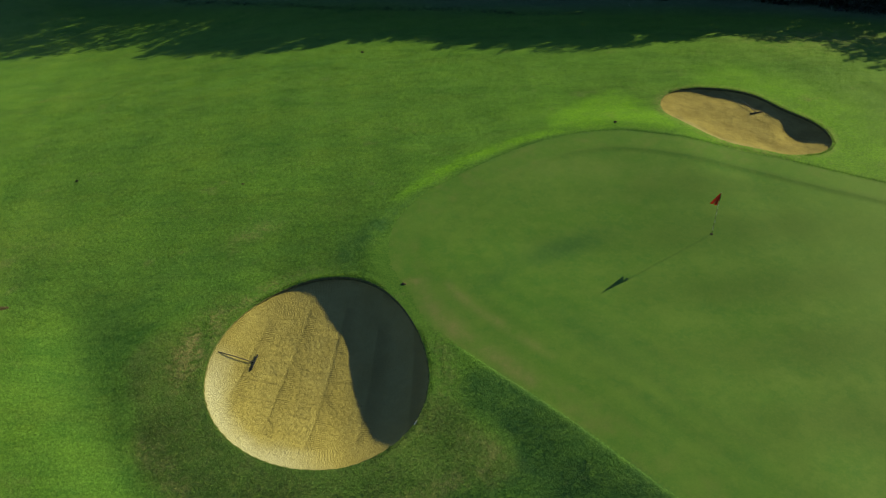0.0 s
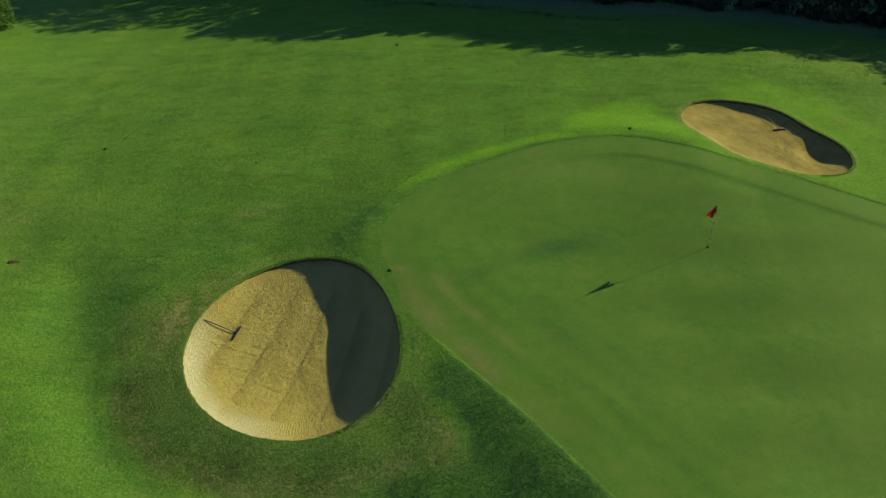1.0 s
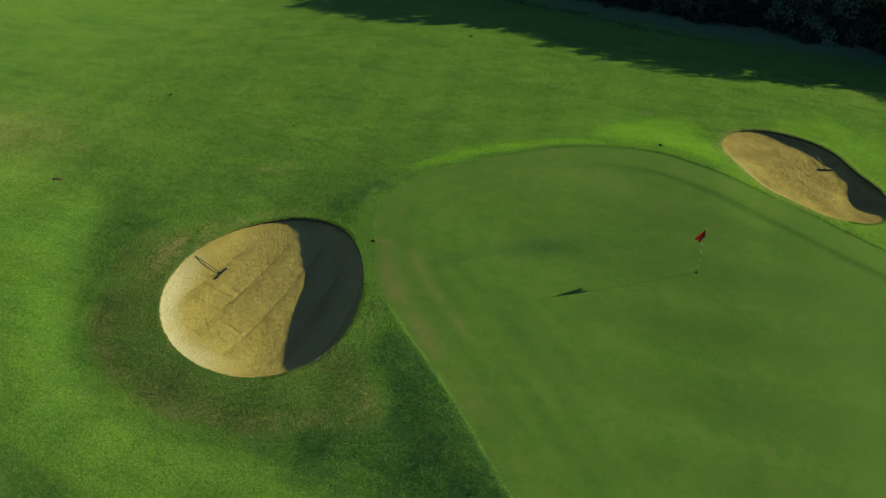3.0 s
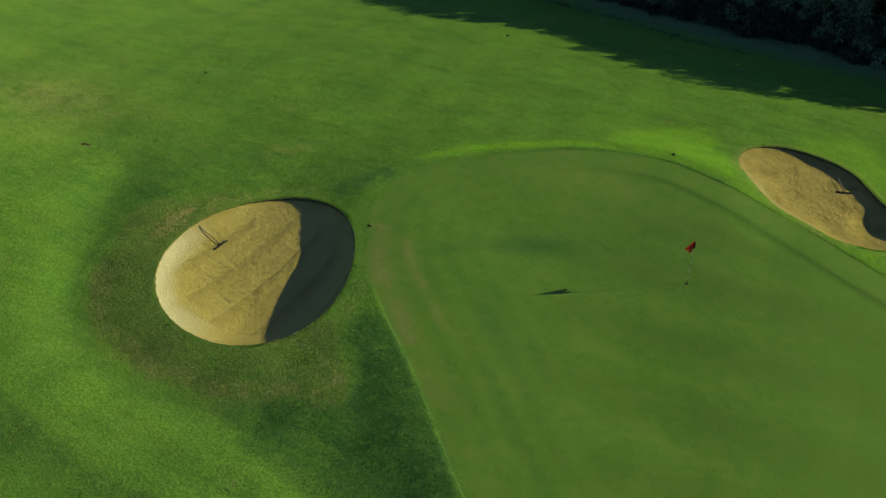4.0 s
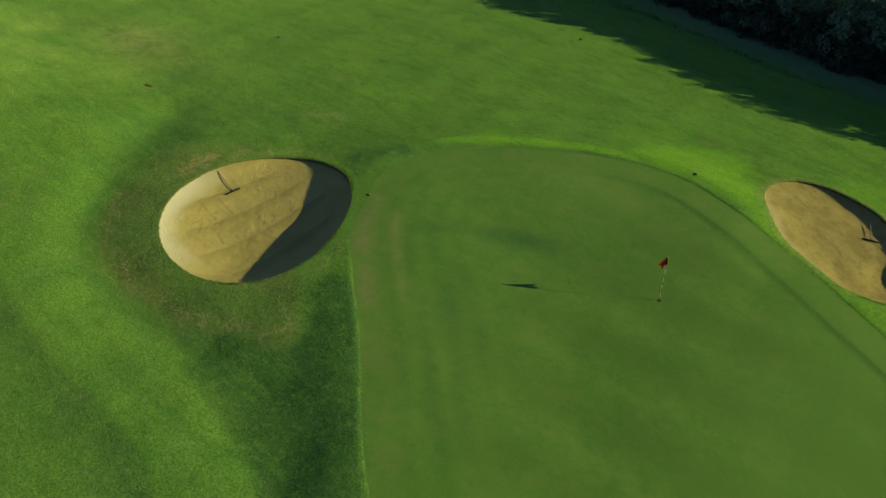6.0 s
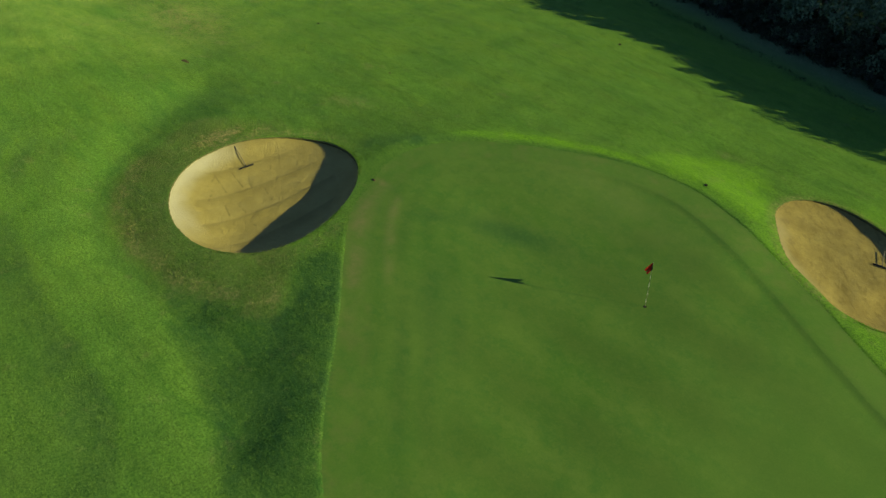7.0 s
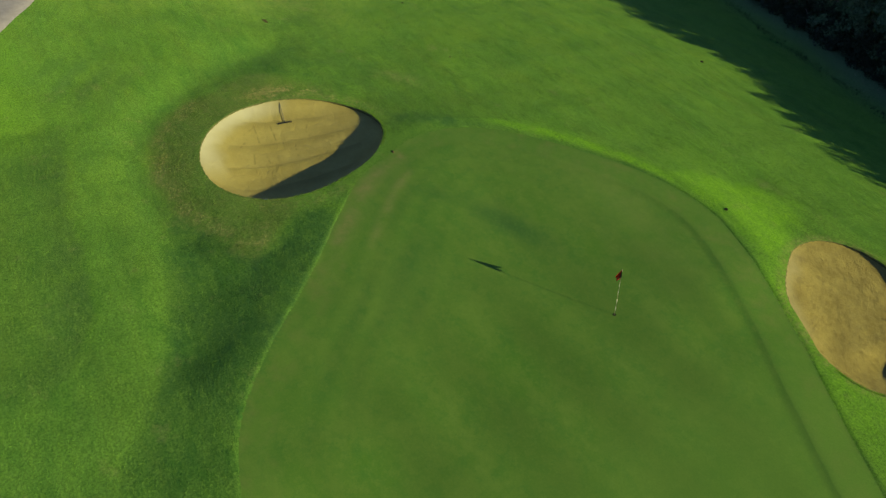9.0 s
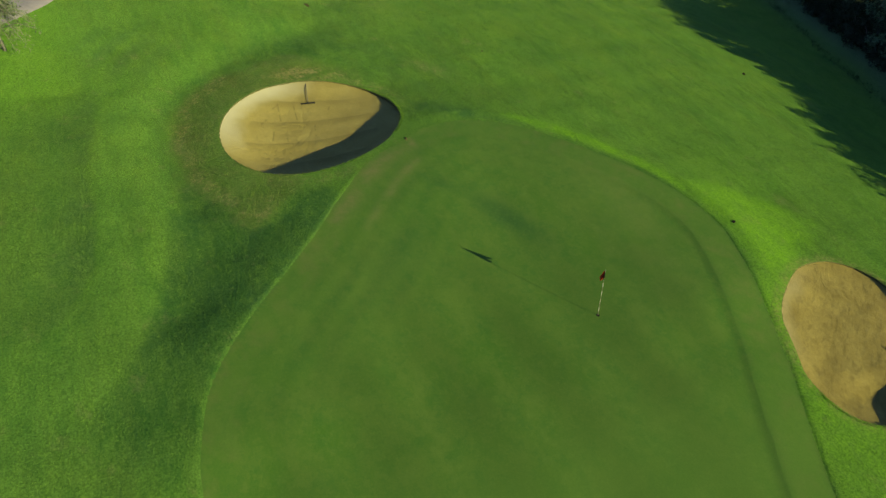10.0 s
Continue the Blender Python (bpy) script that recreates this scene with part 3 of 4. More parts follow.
    deep = south * (0.28 + 0.45 * np.exp(-(beyond / 0.9) ** 2)) * (1 + 0.5 * warp + 0.3 * ragged) * (1 - 0.45 * smooth(-x, 6, 10))
    light = light * (1 - 0.9 * np.clip(deep, 0, 1))
    # sun on the west cut edge, put in by easing the dark tone there
    cut = np.exp(-((d_collar - 0.05) / 0.05) ** 2) * (1 - smooth(y, 13.5, 16)) * (1 - smooth(x, 9, 12))
    lush_shade = lush_shade * (1 - 0.5 * cut)
    deep = np.maximum(deep, 0.22 * smooth(-x - 9 + 0.5 * warp, 0, 2) * blob(x, y, -13, 18.5, 4, 4))
    faded = smooth(-x + 0.2 * (y - 15), 13, 22) * smooth(y, 6, 12) * np.clip(0.45 + 0.9 * warp, 0, 1) * 0.75 * (1 - 0.8 * smooth(y, 20, 28))
    # wheel marks where mowers turn by the path
    turn = np.hypot(x + 2.0, y - 21.0)
    deep = np.maximum(deep, 0.8 * (0.5 + 0.5 * np.sin(5.2 * (turn + 0.15 * warp))) * blob(x, y, -12.0, 7.6, 2.6, 2.0, 40))
    # fairway mown along and, more faintly, across
    along = y + 0.12 * x + 0.5 * warp
    mow = 0.5 + 0.30 * np.tanh(2.0 * np.sin(along * 2 * math.pi / 5.0 + 0.6)) + 0.16 * np.sin(along * 2 * math.pi / 1.7) + 0.14 * np.tanh(2 * np.sin((x - 0.12 * y) * 2 * math.pi / 8.2 + 1.0))
    mow = mow * smooth(d_a, 2.6, 4.6) * smooth(d_b, 1.5, 4.0) * smooth(d_collar, 1.2, 3.5) * smooth(y + 0.5 * np.clip(x + 8, -12, 0), 12, 19)
    inside = -d_collar - collar_width(x, y)
    lap_sheen = 0.55 * (0.5 + 0.5 * np.sin(d_collar * 6.6 + 0.4 * warp)) * np.exp(-((d_collar + 3.0) / 2.4) ** 2) * (1 - smooth(x + 0.5 * (y - 10), 8, 13))
    # east end of the green lightened in the colour, for its sheen towards the sun
    lap_sheen = np.maximum(lap_sheen, smooth(x, 12.5, 18) * (d_collar < 0))
    for cx_, cy_, r in ((10.2, 13.2, 0.3), (8.3, 10.9, 0.2), (6.1, 17.4, 0.18), (12.6, 16.1, 0.2), (9.1, 22.7, 0.15), (3.2, 22.3, 0.2), (13.9, 20.2, 0.16)):
        lap_sheen = np.maximum(lap_sheen, 0.9 * blob(x, y, cx_, cy_, r, r * 0.8))
    lush_shade = np.maximum(lush_shade, 0.24 * (1 - smooth(y, 17, 21)) * (0.5 - 0.5 * np.sin(d_collar * 6.6 + 0.4 * warp)) * np.exp(-((d_collar + 3.0) / 2.0) ** 2) * (1 - smooth(x + 0.5 * (y - 10), 8, 13)) * (0.7 + warp) * (d_collar < -0.6))
    warm = blob(x, y, 6.5, 25.0, 3.4, 1.3, -6) * (d_collar < -1.2)
    lap_sheen, dry = np.maximum(lap_sheen, 0.8 * warm), np.maximum(dry, 0.3 * warm)
    stripe = (0.5 + 0.5 * np.sin((y - 17.7 - 0.03 * x) * 2.1 + 0.5 * np.sin(0.31 * x) + math.pi / 2)) * smooth(x, 4, 11) * smooth(inside, 0.3, 1.5) * (0.75 + 0.5 * warp)
    fringe = 1 - smooth(inside, -0.12, 0.12)
    # shade of the step down to the green, as a thin dark tone
    rim_shade = np.exp(-(inside / 0.16) ** 2) * (0.1 + 0.9 * smooth(x, 3, 10) * smooth(y, 14, 20))
    return {"lap_sheen": lap_sheen, "lime_lit": lime_lit, "deep": np.clip(deep, 0, 1), "light": light, "lush_shade": np.clip(lush_shade, 0, 1), "dry": np.clip(dry, 0, 1), "olive": np.clip(olive, 0, 1), "stripe": np.clip(stripe, 0, 1), "fringe": fringe, "rim_shade": rim_shade, "worn": worn, "foot": foot, "mow": mow, "faded": faded, "warm": 1 - smooth(x, -6, 5)}


# ---- ground, collar and green: one sheet, cut along the mown edges ----
def axis(low, high, step):
    fine = np.arange(low, high + step / 2, step)
    grow = np.cumsum(step * 1.16 ** np.arange(1, 56))
    grow = grow[grow < 2600]
    return np.concatenate([low - grow[::-1], fine, high + grow])


CELL = 0.13
gx, gy = axis(-26, 30, CELL), axis(-6, 58, CELL)
X, Y = [a.ravel() for a in np.meshgrid(gx, gy)]


for line in (BUNKER_A, BUNKER_B, COLLAR):
    d, fx, fy = signed(X, Y, line, 1.0)
    near = np.abs(d) < CELL * 0.5
    X[near], Y[near] = fx[near], fy[near]
d, fx, fy = signed(X, Y, COLLAR, 3.0)
off = d + collar_width(X, Y)
near = (np.abs(off) < CELL * 0.5) & (d < -0.3) & (d > -2.5)
X[near] -= (fx[near] - X[near]) / np.abs(d[near]) * off[near]
Y[near] -= (fy[near] - Y[near]) / np.abs(d[near]) * off[near]
D_C, D_A, D_B = TO_COLLAR(X, Y), TO_A(X, Y), TO_B(X, Y)
Z = ground_z(X, Y, D_C)
ZONES = zones(X, Y, D_A, D_B, D_C)
nx, ny = len(gx), len(gy)
i, j = [a.ravel() for a in np.meshgrid(np.arange(nx - 1), np.arange(ny - 1))]
quads = np.stack([j * nx + i, j * nx + i + 1, (j + 1) * nx + i + 1, (j + 1) * nx + i], 1)
cx, cy = X[quads].mean(1), Y[quads].mean(1)
c_c, c_a, c_b = signed(cx, cy, COLLAR, 1.0)[0], signed(cx, cy, BUNKER_A, 1.0)[0], signed(cx, cy, BUNKER_B, 1.0)[0]
in_green = c_c < -collar_width(cx, cy)
in_collar = (c_c < 0.04) & ~in_green
in_sand = (c_a < 0.05) | (c_b < 0.05)


def sheet(name, chosen, mat, label, category):
    q = quads[chosen]
    used = np.unique(q)
    index = np.zeros(len(X), int)
    index[used] = np.arange(len(used))
    ob = mesh_object(name, np.stack([X, Y, Z], 1)[used], index[q], mat, attributes={k: v[used] for k, v in ZONES.items()})
    return tagged(ob, label, category, kind="structure")


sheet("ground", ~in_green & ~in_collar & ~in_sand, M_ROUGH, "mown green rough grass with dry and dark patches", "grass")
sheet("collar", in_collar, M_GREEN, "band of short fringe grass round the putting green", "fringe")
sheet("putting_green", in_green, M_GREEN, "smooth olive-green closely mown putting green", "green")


def mown_edge():
    """The cut edge of the rough, along the collar."""
    n = len(COLLAR)
    way = np.roll(COLLAR, -1, 0) - np.roll(COLLAR, 1, 0)
    way = np.stack([way[:, 1], -way[:, 0]], 1) / np.hypot(way[:, 0], way[:, 1])[:, None]
    verts = []
    for o, up in ((0.42, -0.006), (0.30, 0.002), (0.14, 0.003), (0.02, 0.004), (0.0, -0.004)):
        q = COLLAR + way * o
        verts.append(np.stack([q[:, 0], q[:, 1], ground_z(q[:, 0], q[:, 1]) + up - 0.016 * worn_end(q[:, 0], q[:, 1])], 1))
    verts = np.concatenate(verts)
    faces = [(k * n + a, k * n + (a + 1) % n, (k + 1) * n + (a + 1) % n, (k + 1) * n + a) for k in range(4) for a in range(n)]
    x, y = verts[:, 0], verts[:, 1]
    edge = mesh_object("mown_edge", verts, [f[::-1] for f in faces], M_ROUGH, attributes=zones(x, y, TO_A(x, y), TO_B(x, y), TO_COLLAR(x, y)))
    tagged(edge, "cut edge of longer rough grass along the collar", "grass edge", kind="structure")


mown_edge()


# ---- sand bunkers ----
def bunker(name, line, low_z, lip_high, mat, label, pale_amount=1.0, lumpy=0.012, marks=lambda x, y: (0 * x, 0 * x)):
    """Bowl of sand under a cut turf lip. lip_high(a): height of the turf face by the angle round the bowl. marks(x, y): combed strips and scratches."""
    n = len(line)
    centre = line.mean(0)
    top = ground_z(line[:, 0], line[:, 1])
    out = line - centre
    reach = np.hypot(out[:, 0], out[:, 1])
    way = out / reach[:, None]
    angle = np.arctan2(out[:, 1], out[:, 0])
    face = lip_high(angle)
    soft_side = smooth(-np.cos(angle - radians(33)), 0.15, 0.75)
    wobble = 0.006 * np.sin(19 * angle + 1.5 * np.sin(3 * angle)) + 0.006 * np.sin(37 * angle + 2 * np.sin(5 * angle)) + 0.008 * np.sin(71 * angle + 2 * np.sin(4 * angle))

    def bowl(x, y, s, k):
        low = low_z(x - centre[0], y - centre[1])
        # the side that faces the sun is raked to a gentler slope
        steep = 0.15 * s ** 2 + 0.85 * s ** 5
        gentle = 0.45 * s ** 2 + 0.55 * s ** 3
        return low + (top[k] - face[k] - low) * (steep + (gentle - steep) * soft_side[k])

    rings = 110
    every = np.arange(n)
    verts, pale, ring, around = [], [], [], []
    for k in range(1, rings + 1):
        s = k / rings
        x, y = centre[0] + out[:, 0] * s * 1.015, centre[1] + out[:, 1] * s * 1.015
        z = bowl(x, y, s, every)
        pale.append(pale_amount * smooth(s + 0.16 * (value_noise(x, y, 1.1, 3, 4) - 0.5), 0.70, 0.95) * smooth(-np.cos(angle - radians(43)), 0.40, 0.95))
        loose = 1 - 0.7 * pale[-1] / pale_amount
        z = z + loose * (lumpy * 2.4 * (value_noise(x, y, 1.7, 2, 5) - 0.5) + lumpy * 1.9 * (value_noise(x, y, 5.5, 3, 6) - 0.5)) * (1 - s ** 12)
        verts.append(np.stack([x, y, z], 1))
        ring.append(smooth(np.full(n, s), 0.72, 0.75) * (1 - smooth(np.full(n, s), 0.93, 0.99)) * (1 - pale[-1] / pale_amount) * smooth(np.abs(np.sin(angle + 0.1)), 0.55, 0.85))
        around.append(angle * 230)
    verts.append(np.array([[*centre, verts[0][:, 2].mean()]]))
    for values in (pale, ring, around):
        values.append(np.zeros(1))
    verts, ring = np.concatenate(verts), np.concatenate(ring)
    combed, scratch = marks(verts[:, 0], verts[:, 1])
    combed = combed * (1 - ring) * (1 - np.concatenate(pale) / pale_amount)
    verts[:, 2] += 0.016 * combed - 0.008 * scratch
    faces = [(k * n + a, (k + 1) * n + a, (k + 1) * n + (a + 1) % n, k * n + (a + 1) % n) for k in range(rings - 1) for a in range(n)]
    faces = faces + [(rings * n, a, (a + 1) % n) for a in range(n)]
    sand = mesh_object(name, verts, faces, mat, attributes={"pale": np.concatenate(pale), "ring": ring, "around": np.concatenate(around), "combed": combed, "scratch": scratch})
    tagged(sand, label, "sand bunker", kind="structure")
    # cut turf lip, and the turf that ends at it
    profile = ((0.0, 0.006, 0.0), (-0.015, -0.004, 0.0), (-0.03, -0.02, 0.15), (-0.015, -0.03, 0.6), (0.005, -0.06, 1.0))
    verts = []
    for o, up, down in profile:
        w = o + wobble * (1 if o < 0 else 0)
        verts.append(np.stack([line[:, 0] + way[:, 0] * w, line[:, 1] + way[:, 1] * w, top + up - down * face], 1))
    faces = [(k * n + a, k * n + (a + 1) % n, (k + 1) * n + (a + 1) % n, (k + 1) * n + a) for k in range(len(profile) - 1) for a in range(n)]
    mesh_object("turf_lip", np.concatenate(verts), faces, M_SOIL, sand, "dark cut turf edge")
    verts = []
    for o, up in ((0.40, -0.004), (0.28, 0.006), (0.14, 0.007), (0.0, 0.006)):
        q = line + way * o
        verts.append(np.stack([q[:, 0], q[:, 1], ground_z(q[:, 0], q[:, 1]) + up], 1))
    verts = np.concatenate(verts)
    faces = [(k * n + a, k * n + (a + 1) % n, (k + 1) * n + (a + 1) % n, (k + 1) * n + a) for k in range(3) for a in range(n)]
    x, y = verts[:, 0], verts[:, 1]
    mesh_object("turf_edge", verts, faces, M_ROUGH, sand, "green turf round the sand", attributes=zones(x, y, TO_A(x, y), TO_B(x, y), TO_COLLAR(x, y)))

    def sand_z(x, y):
        """Height of the sand at a place."""
        k = int(np.argmin(np.abs(np.arctan2(np.sin(angle - math.atan2(y - centre[1], x - centre[0])), np.cos(angle - math.atan2(y - centre[1], x - centre[0]))))))
        s = math.hypot(x - centre[0], y - centre[1]) / reach[k] / 1.015
        return float(bowl(x, y, s, k))
    return sand_z


def raked_marks(x, y):
    """Combed strips east of each seam that the rake left, and scratches from its end."""
    u = (x + 3.56 - 0.13 * (y - 16.26)) / (1.42 - 0.05 * (y - 15)) + 0.06 * (value_noise(x, y, 0.6, 2, 8) - 0.5)
    f = u - np.floor(u)
    combed = smooth(f, 0.0, 0.07) * (1 - smooth(f, 0.1, 0.52))
    scratch = np.zeros(x.shape)
    for a, b_ in (((-6.54, 13.9), (-5.46, 13.75)), ((-5.83, 13.35), (-5.32, 12.86)), ((-4.78, 13.26), (-4.15, 13.06)), ((-5.95, 16.3), (-5.22, 15.79)),
                  ((-4.94, 13.76), (-3.98, 13.70)), ((-3.17, 13.56), (-2.48, 13.67)), ((-6.3, 14.6), (-5.4, 14.5)), ((-4.9, 15.2), (-4.0, 15.0)), ((-6.5, 13.9), (-5.9, 13.0))):
        scratch = np.maximum(scratch, np.exp(-(line_distance(x, y, [a, b_]) / 0.035) ** 2))
    return combed, scratch * smooth(value_noise(x, y, 4.0, 2, 9), 0.35, 0.6)


def trodden_marks(x, y):
    """Short strokes of a rake in all directions."""
    n = value_noise(x * 0.7 + y * 0.7, (y * 0.7 - x * 0.7) * 0.4, 7.0, 3, 11)
    return 0 * x, 0.5 * smooth(n, 0.56, 0.74)


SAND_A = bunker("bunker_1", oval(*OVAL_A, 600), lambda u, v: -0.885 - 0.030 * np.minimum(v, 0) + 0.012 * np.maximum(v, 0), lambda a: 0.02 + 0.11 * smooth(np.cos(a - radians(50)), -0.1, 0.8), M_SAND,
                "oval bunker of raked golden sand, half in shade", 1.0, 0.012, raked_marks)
SAND_B = bunker("bunker_2", oval(*OVAL_B, 600), lambda u, v: -1.135 - 0.12 * v - 0.09 * np.maximum(v - 1.2, 0) - 0.26 * smooth(u, 1.3, 2.5) * smooth(-v, -0.4, 0.9) * (1 - 0.45 * smooth(-v, 1.4, 2.2)),
                lambda a: 0.02 + 0.08 * smooth(np.cos(a - radians(50)), -0.1, 0.8), M_SAND_B,
                "oval bunker of rough brown sand behind the green", 0.35, 0.015, trodden_marks)


# ---- gravel path ----
def path():
    line = [(-60, 24), (-40, 15.3), (-28, 10.6), (-22, 6.8), (-19.5, 5.1), (-17.4, 3.5), (-16.0, 1.0), (-16.2, -4), (-20, -12)]
    p = np.array(line, float)
    pts = []
    for k in range(len(p) - 1):
        a, b_, c_, d_ = p[max(k - 1, 0)], p[k], p[k + 1], p[min(k + 2, len(p) - 1)]
        for s in np.linspace(0, 1, 16, endpoint=False):
            pts.append(0.5 * (2 * b_ + (c_ - a) * s + (2 * a - 5 * b_ + 4 * c_ - d_) * s ** 2 + (3 * b_ - a - 3 * c_ + d_) * s ** 3))
    pts = np.array(pts)
    way = np.gradient(pts, axis=0)
    way /= np.hypot(way[:, 0], way[:, 1])[:, None]
    side = np.stack([-way[:, 1], way[:, 0]], 1)
    rows = [(-1.55, -0.03), (-1.5, 0.03), (-0.8, 0.05), (0, 0.06), (0.8, 0.05), (1.5, 0.03), (1.55, -0.03)]
    verts = []
    for o, up in rows:
        q = pts + side * o
        verts.append(np.stack([q[:, 0], q[:, 1], ground_z(q[:, 0], q[:, 1]) + up], 1))
    n = len(pts)
    faces = [(k * n + a, k * n + a + 1, (k + 1) * n + a + 1, (k + 1) * n + a) for k in range(len(rows) - 1) for a in range(n - 1)]
    tagged(mesh_object("path", np.concatenate(verts), [f[::-1] for f in faces], M_PATH), "pale grey-beige gravel path through grass", "path", kind="structure")


path()


# ---- flagstick ----
def flagstick(x, y, lean):
    z = zat(x, y)
    stick = thing("flagstick", (x, y, z), "banded flagstick with a limp red and black flag in the hole", "golf flag")
    top = Vector(lean)
    bands = 11
    pole = part("pole", tube(bmesh.new(), [top * 0, top * 0.5, top * 1.0], [0.006, 0.006, 0.006], 10), M_POLE_WHITE, stick)
    for k in range(bands):
        a, b_ = k / bands, (k + 1) / bands
        bm = tube(bmesh.new(), [top * a, top * ((a + b_) / 2), top * b_], [0.0068, 0.0068, 0.0068], 10)
        part("pole_band", bm, M_POLE_BLACK if k % 2 == 0 or k > 8 else M_POLE_WHITE, pole)
    cup = bmesh.new()
    ring = [(0.054, 0.003), (0.056, 0.006), (0.062, 0.006), (0.064, 0.001)]
    loops = [[cup.verts.new((r * math.cos(2 * math.pi * k / 24), r * math.sin(2 * math.pi * k / 24), h)) for k in range(24)] for r, h in ring]
    for a, b_ in zip(loops, loops[1:]):
        for k in range(24):
            cup.faces.new((a[k], a[(k + 1) % 24], b_[(k + 1) % 24], b_[k]))
    cup.faces.new([cup.verts.new((0.054 * math.cos(2 * math.pi * k / 24), 0.054 * math.sin(2 * math.pi * k / 24), 0.004)) for k in range(24)])
    part("cup", cup, M_CUP, stick, "black hole liner")
    knob = bmesh.new()
    bmesh.ops.create_uvsphere(knob, u_segments=12, v_segments=8, radius=0.022, matrix=Matrix.Translation(top))
    part("knob", knob, M_POLE_BLACK, stick)

    def cloth(name, rows, cols, shape, mat, label):
        bm = bmesh.new()
        grid = [[bm.verts.new(shape(r / rows, c_ / cols)) for c_ in range(cols + 1)] for r in range(rows + 1)]
        for r in range(rows):
            for c_ in range(cols):
                bm.faces.new((grid[r][c_], grid[r][c_ + 1], grid[r + 1][c_ + 1], grid[r + 1][c_]))
        bmesh.ops.solidify(bm, geom=bm.faces[:], thickness=0.004)
        part(name, bm, mat, stick, label)

    def hanging(s, w, base, spread):
        """Cloth that hangs in folds: s down the pole, w out from it."""
        p = top * (0.985 - 0.175 * s - 0.04 * w * s)
        reach = spread * (0.12 + 0.88 * s) * w
        fold = 0.055 * s * math.sin(7.0 * w + base)
        return p + Vector((math.cos(base) * reach - math.sin(base) * fold, math.sin(base) * reach + math.cos(base) * fold, -0.10 * w * s))
    cloth("flag", 14, 12, lambda s, w: hanging(s, w, radians(172), 0.31), M_FLAG_RED, "red flag cloth in folds")
    cloth("flag_tail", 12, 8, lambda s, w: hanging(s * 0.62, w, radians(-60), 0.05), M_FLAG_DARK, "black half of the flag")
    cloth("flag_fold", 12, 6, lambda s, w: hanging(s, w, radians(205), 0.17), M_FLAG_RED, "second red fold of the flag")
    return stick


flagstick(10.62, 20.95, (-0.20, 0.03, 2.12))


# ---- rakes ----
def rake(head, end, z_head, z_end, label):
    """Sand rake: toothed head lying on the sand, long handle."""
    h, e = Vector((*head, z_head)), Vector((*end, z_end))
    ob = thing("sand_rake", h, label, "rake", "bunker rakes", math.degrees(math.atan2(e.y - h.y, e.x - h.x)))
    reach = (e.xy - h.xy).length
    bm = tube(bmesh.new(), [(0, 0, 0.045), (0.12, 0, 0.055), (reach * 0.5, 0, (z_end - z_head) * 0.5 + 0.04), (reach, 0, z_end - z_head)], [0.019, 0.018, 0.017, 0.016], 8)
    part("handle", bm, M_WOOD, ob, "weathered wooden handle")
    head_bar = part("head", box(bmesh.new(), (0.06, 0.66, 0.045), pose(0, 0, 0.04), 0.008), M_RAKE, ob, "dark grey rake head")
    for k in range(13):
        bm = tube(bmesh.new(), [(-0.005, -0.30 + 0.05 * k, 0.03), (-0.02, -0.30 + 0.05 * k, -0.02), (-0.012, -0.30 + 0.05 * k, -0.05)], [0.007, 0.006, 0.003], 6)
        part("tooth", bm, M_RAKE, head_bar)
    part("socket", tube(bmesh.new(), [(-0.03, 0, 0.045), (0.10, 0, 0.05)], [0.026, 0.022], 8), M_RAKE, head_bar)
    return ob


rake((-6.28, 15.3), (-7.51, 15.56), SAND_A(-6.28, 15.3) + 0.01, -0.43, "dark bunker rake lying on raked golden sand")
rake((15.42, 30.5), (15.1, 31.55), SAND_B(15.42, 30.5) + 0.01, SAND_B(15.1, 31.55) + 0.12, "dark bunker rake lying on brown sand")


# ---- trees and shrubs ----
def leaf_cloud(name, centres, radii, count, size, rng, mat, parent, squash=0.8, up=0.25, label="", slim=0.28):
    """A crown of many small leaves, in clumps."""
    n = len(centres)
    which = rng.integers(0, n, count)
    v = rng.normal(size=(count, 3))
    v /= np.linalg.norm(v, axis=1)[:, None]
    r = radii[which] * rng.uniform(0.35, 1.0, count) ** 0.5
    p = centres[which] + v * r[:, None] * np.array([1, 1, squash])
    a = rng.normal(size=(count, 3)) + v * 0.3
    a[:, 2] += up
    a /= np.linalg.norm(a, axis=1)[:, None]
    b_ = np.cross(a, rng.normal(size=(count, 3)))
    b_ /= np.linalg.norm(b_, axis=1)[:, None]
    length = size * rng.uniform(0.6, 1.4, count)[:, None]
    verts = np.stack([p, p + a * length * 0.5 + b_ * length * slim, p + a * length, p + a * length * 0.5 - b_ * length * slim], 1).reshape(-1, 3)
    me = bpy.data.meshes.new(name)
    me.vertices.add(len(verts))
    me.vertices.foreach_set("co", verts.astype(np.float32).ravel())
    me.loops.add(count * 4)
    me.loops.foreach_set("vertex_index", np.arange(count * 4, dtype=np.int32))
    me.polygons.add(count)
    me.polygons.foreach_set("loop_start", np.arange(0, count * 4, 4, dtype=np.int32))
    me.materials.append(mat)
    me.update(calc_edges=True)
    ob = new(name, me)
    ob.parent = parent
    if label:
        tagged(ob, label)
    return ob


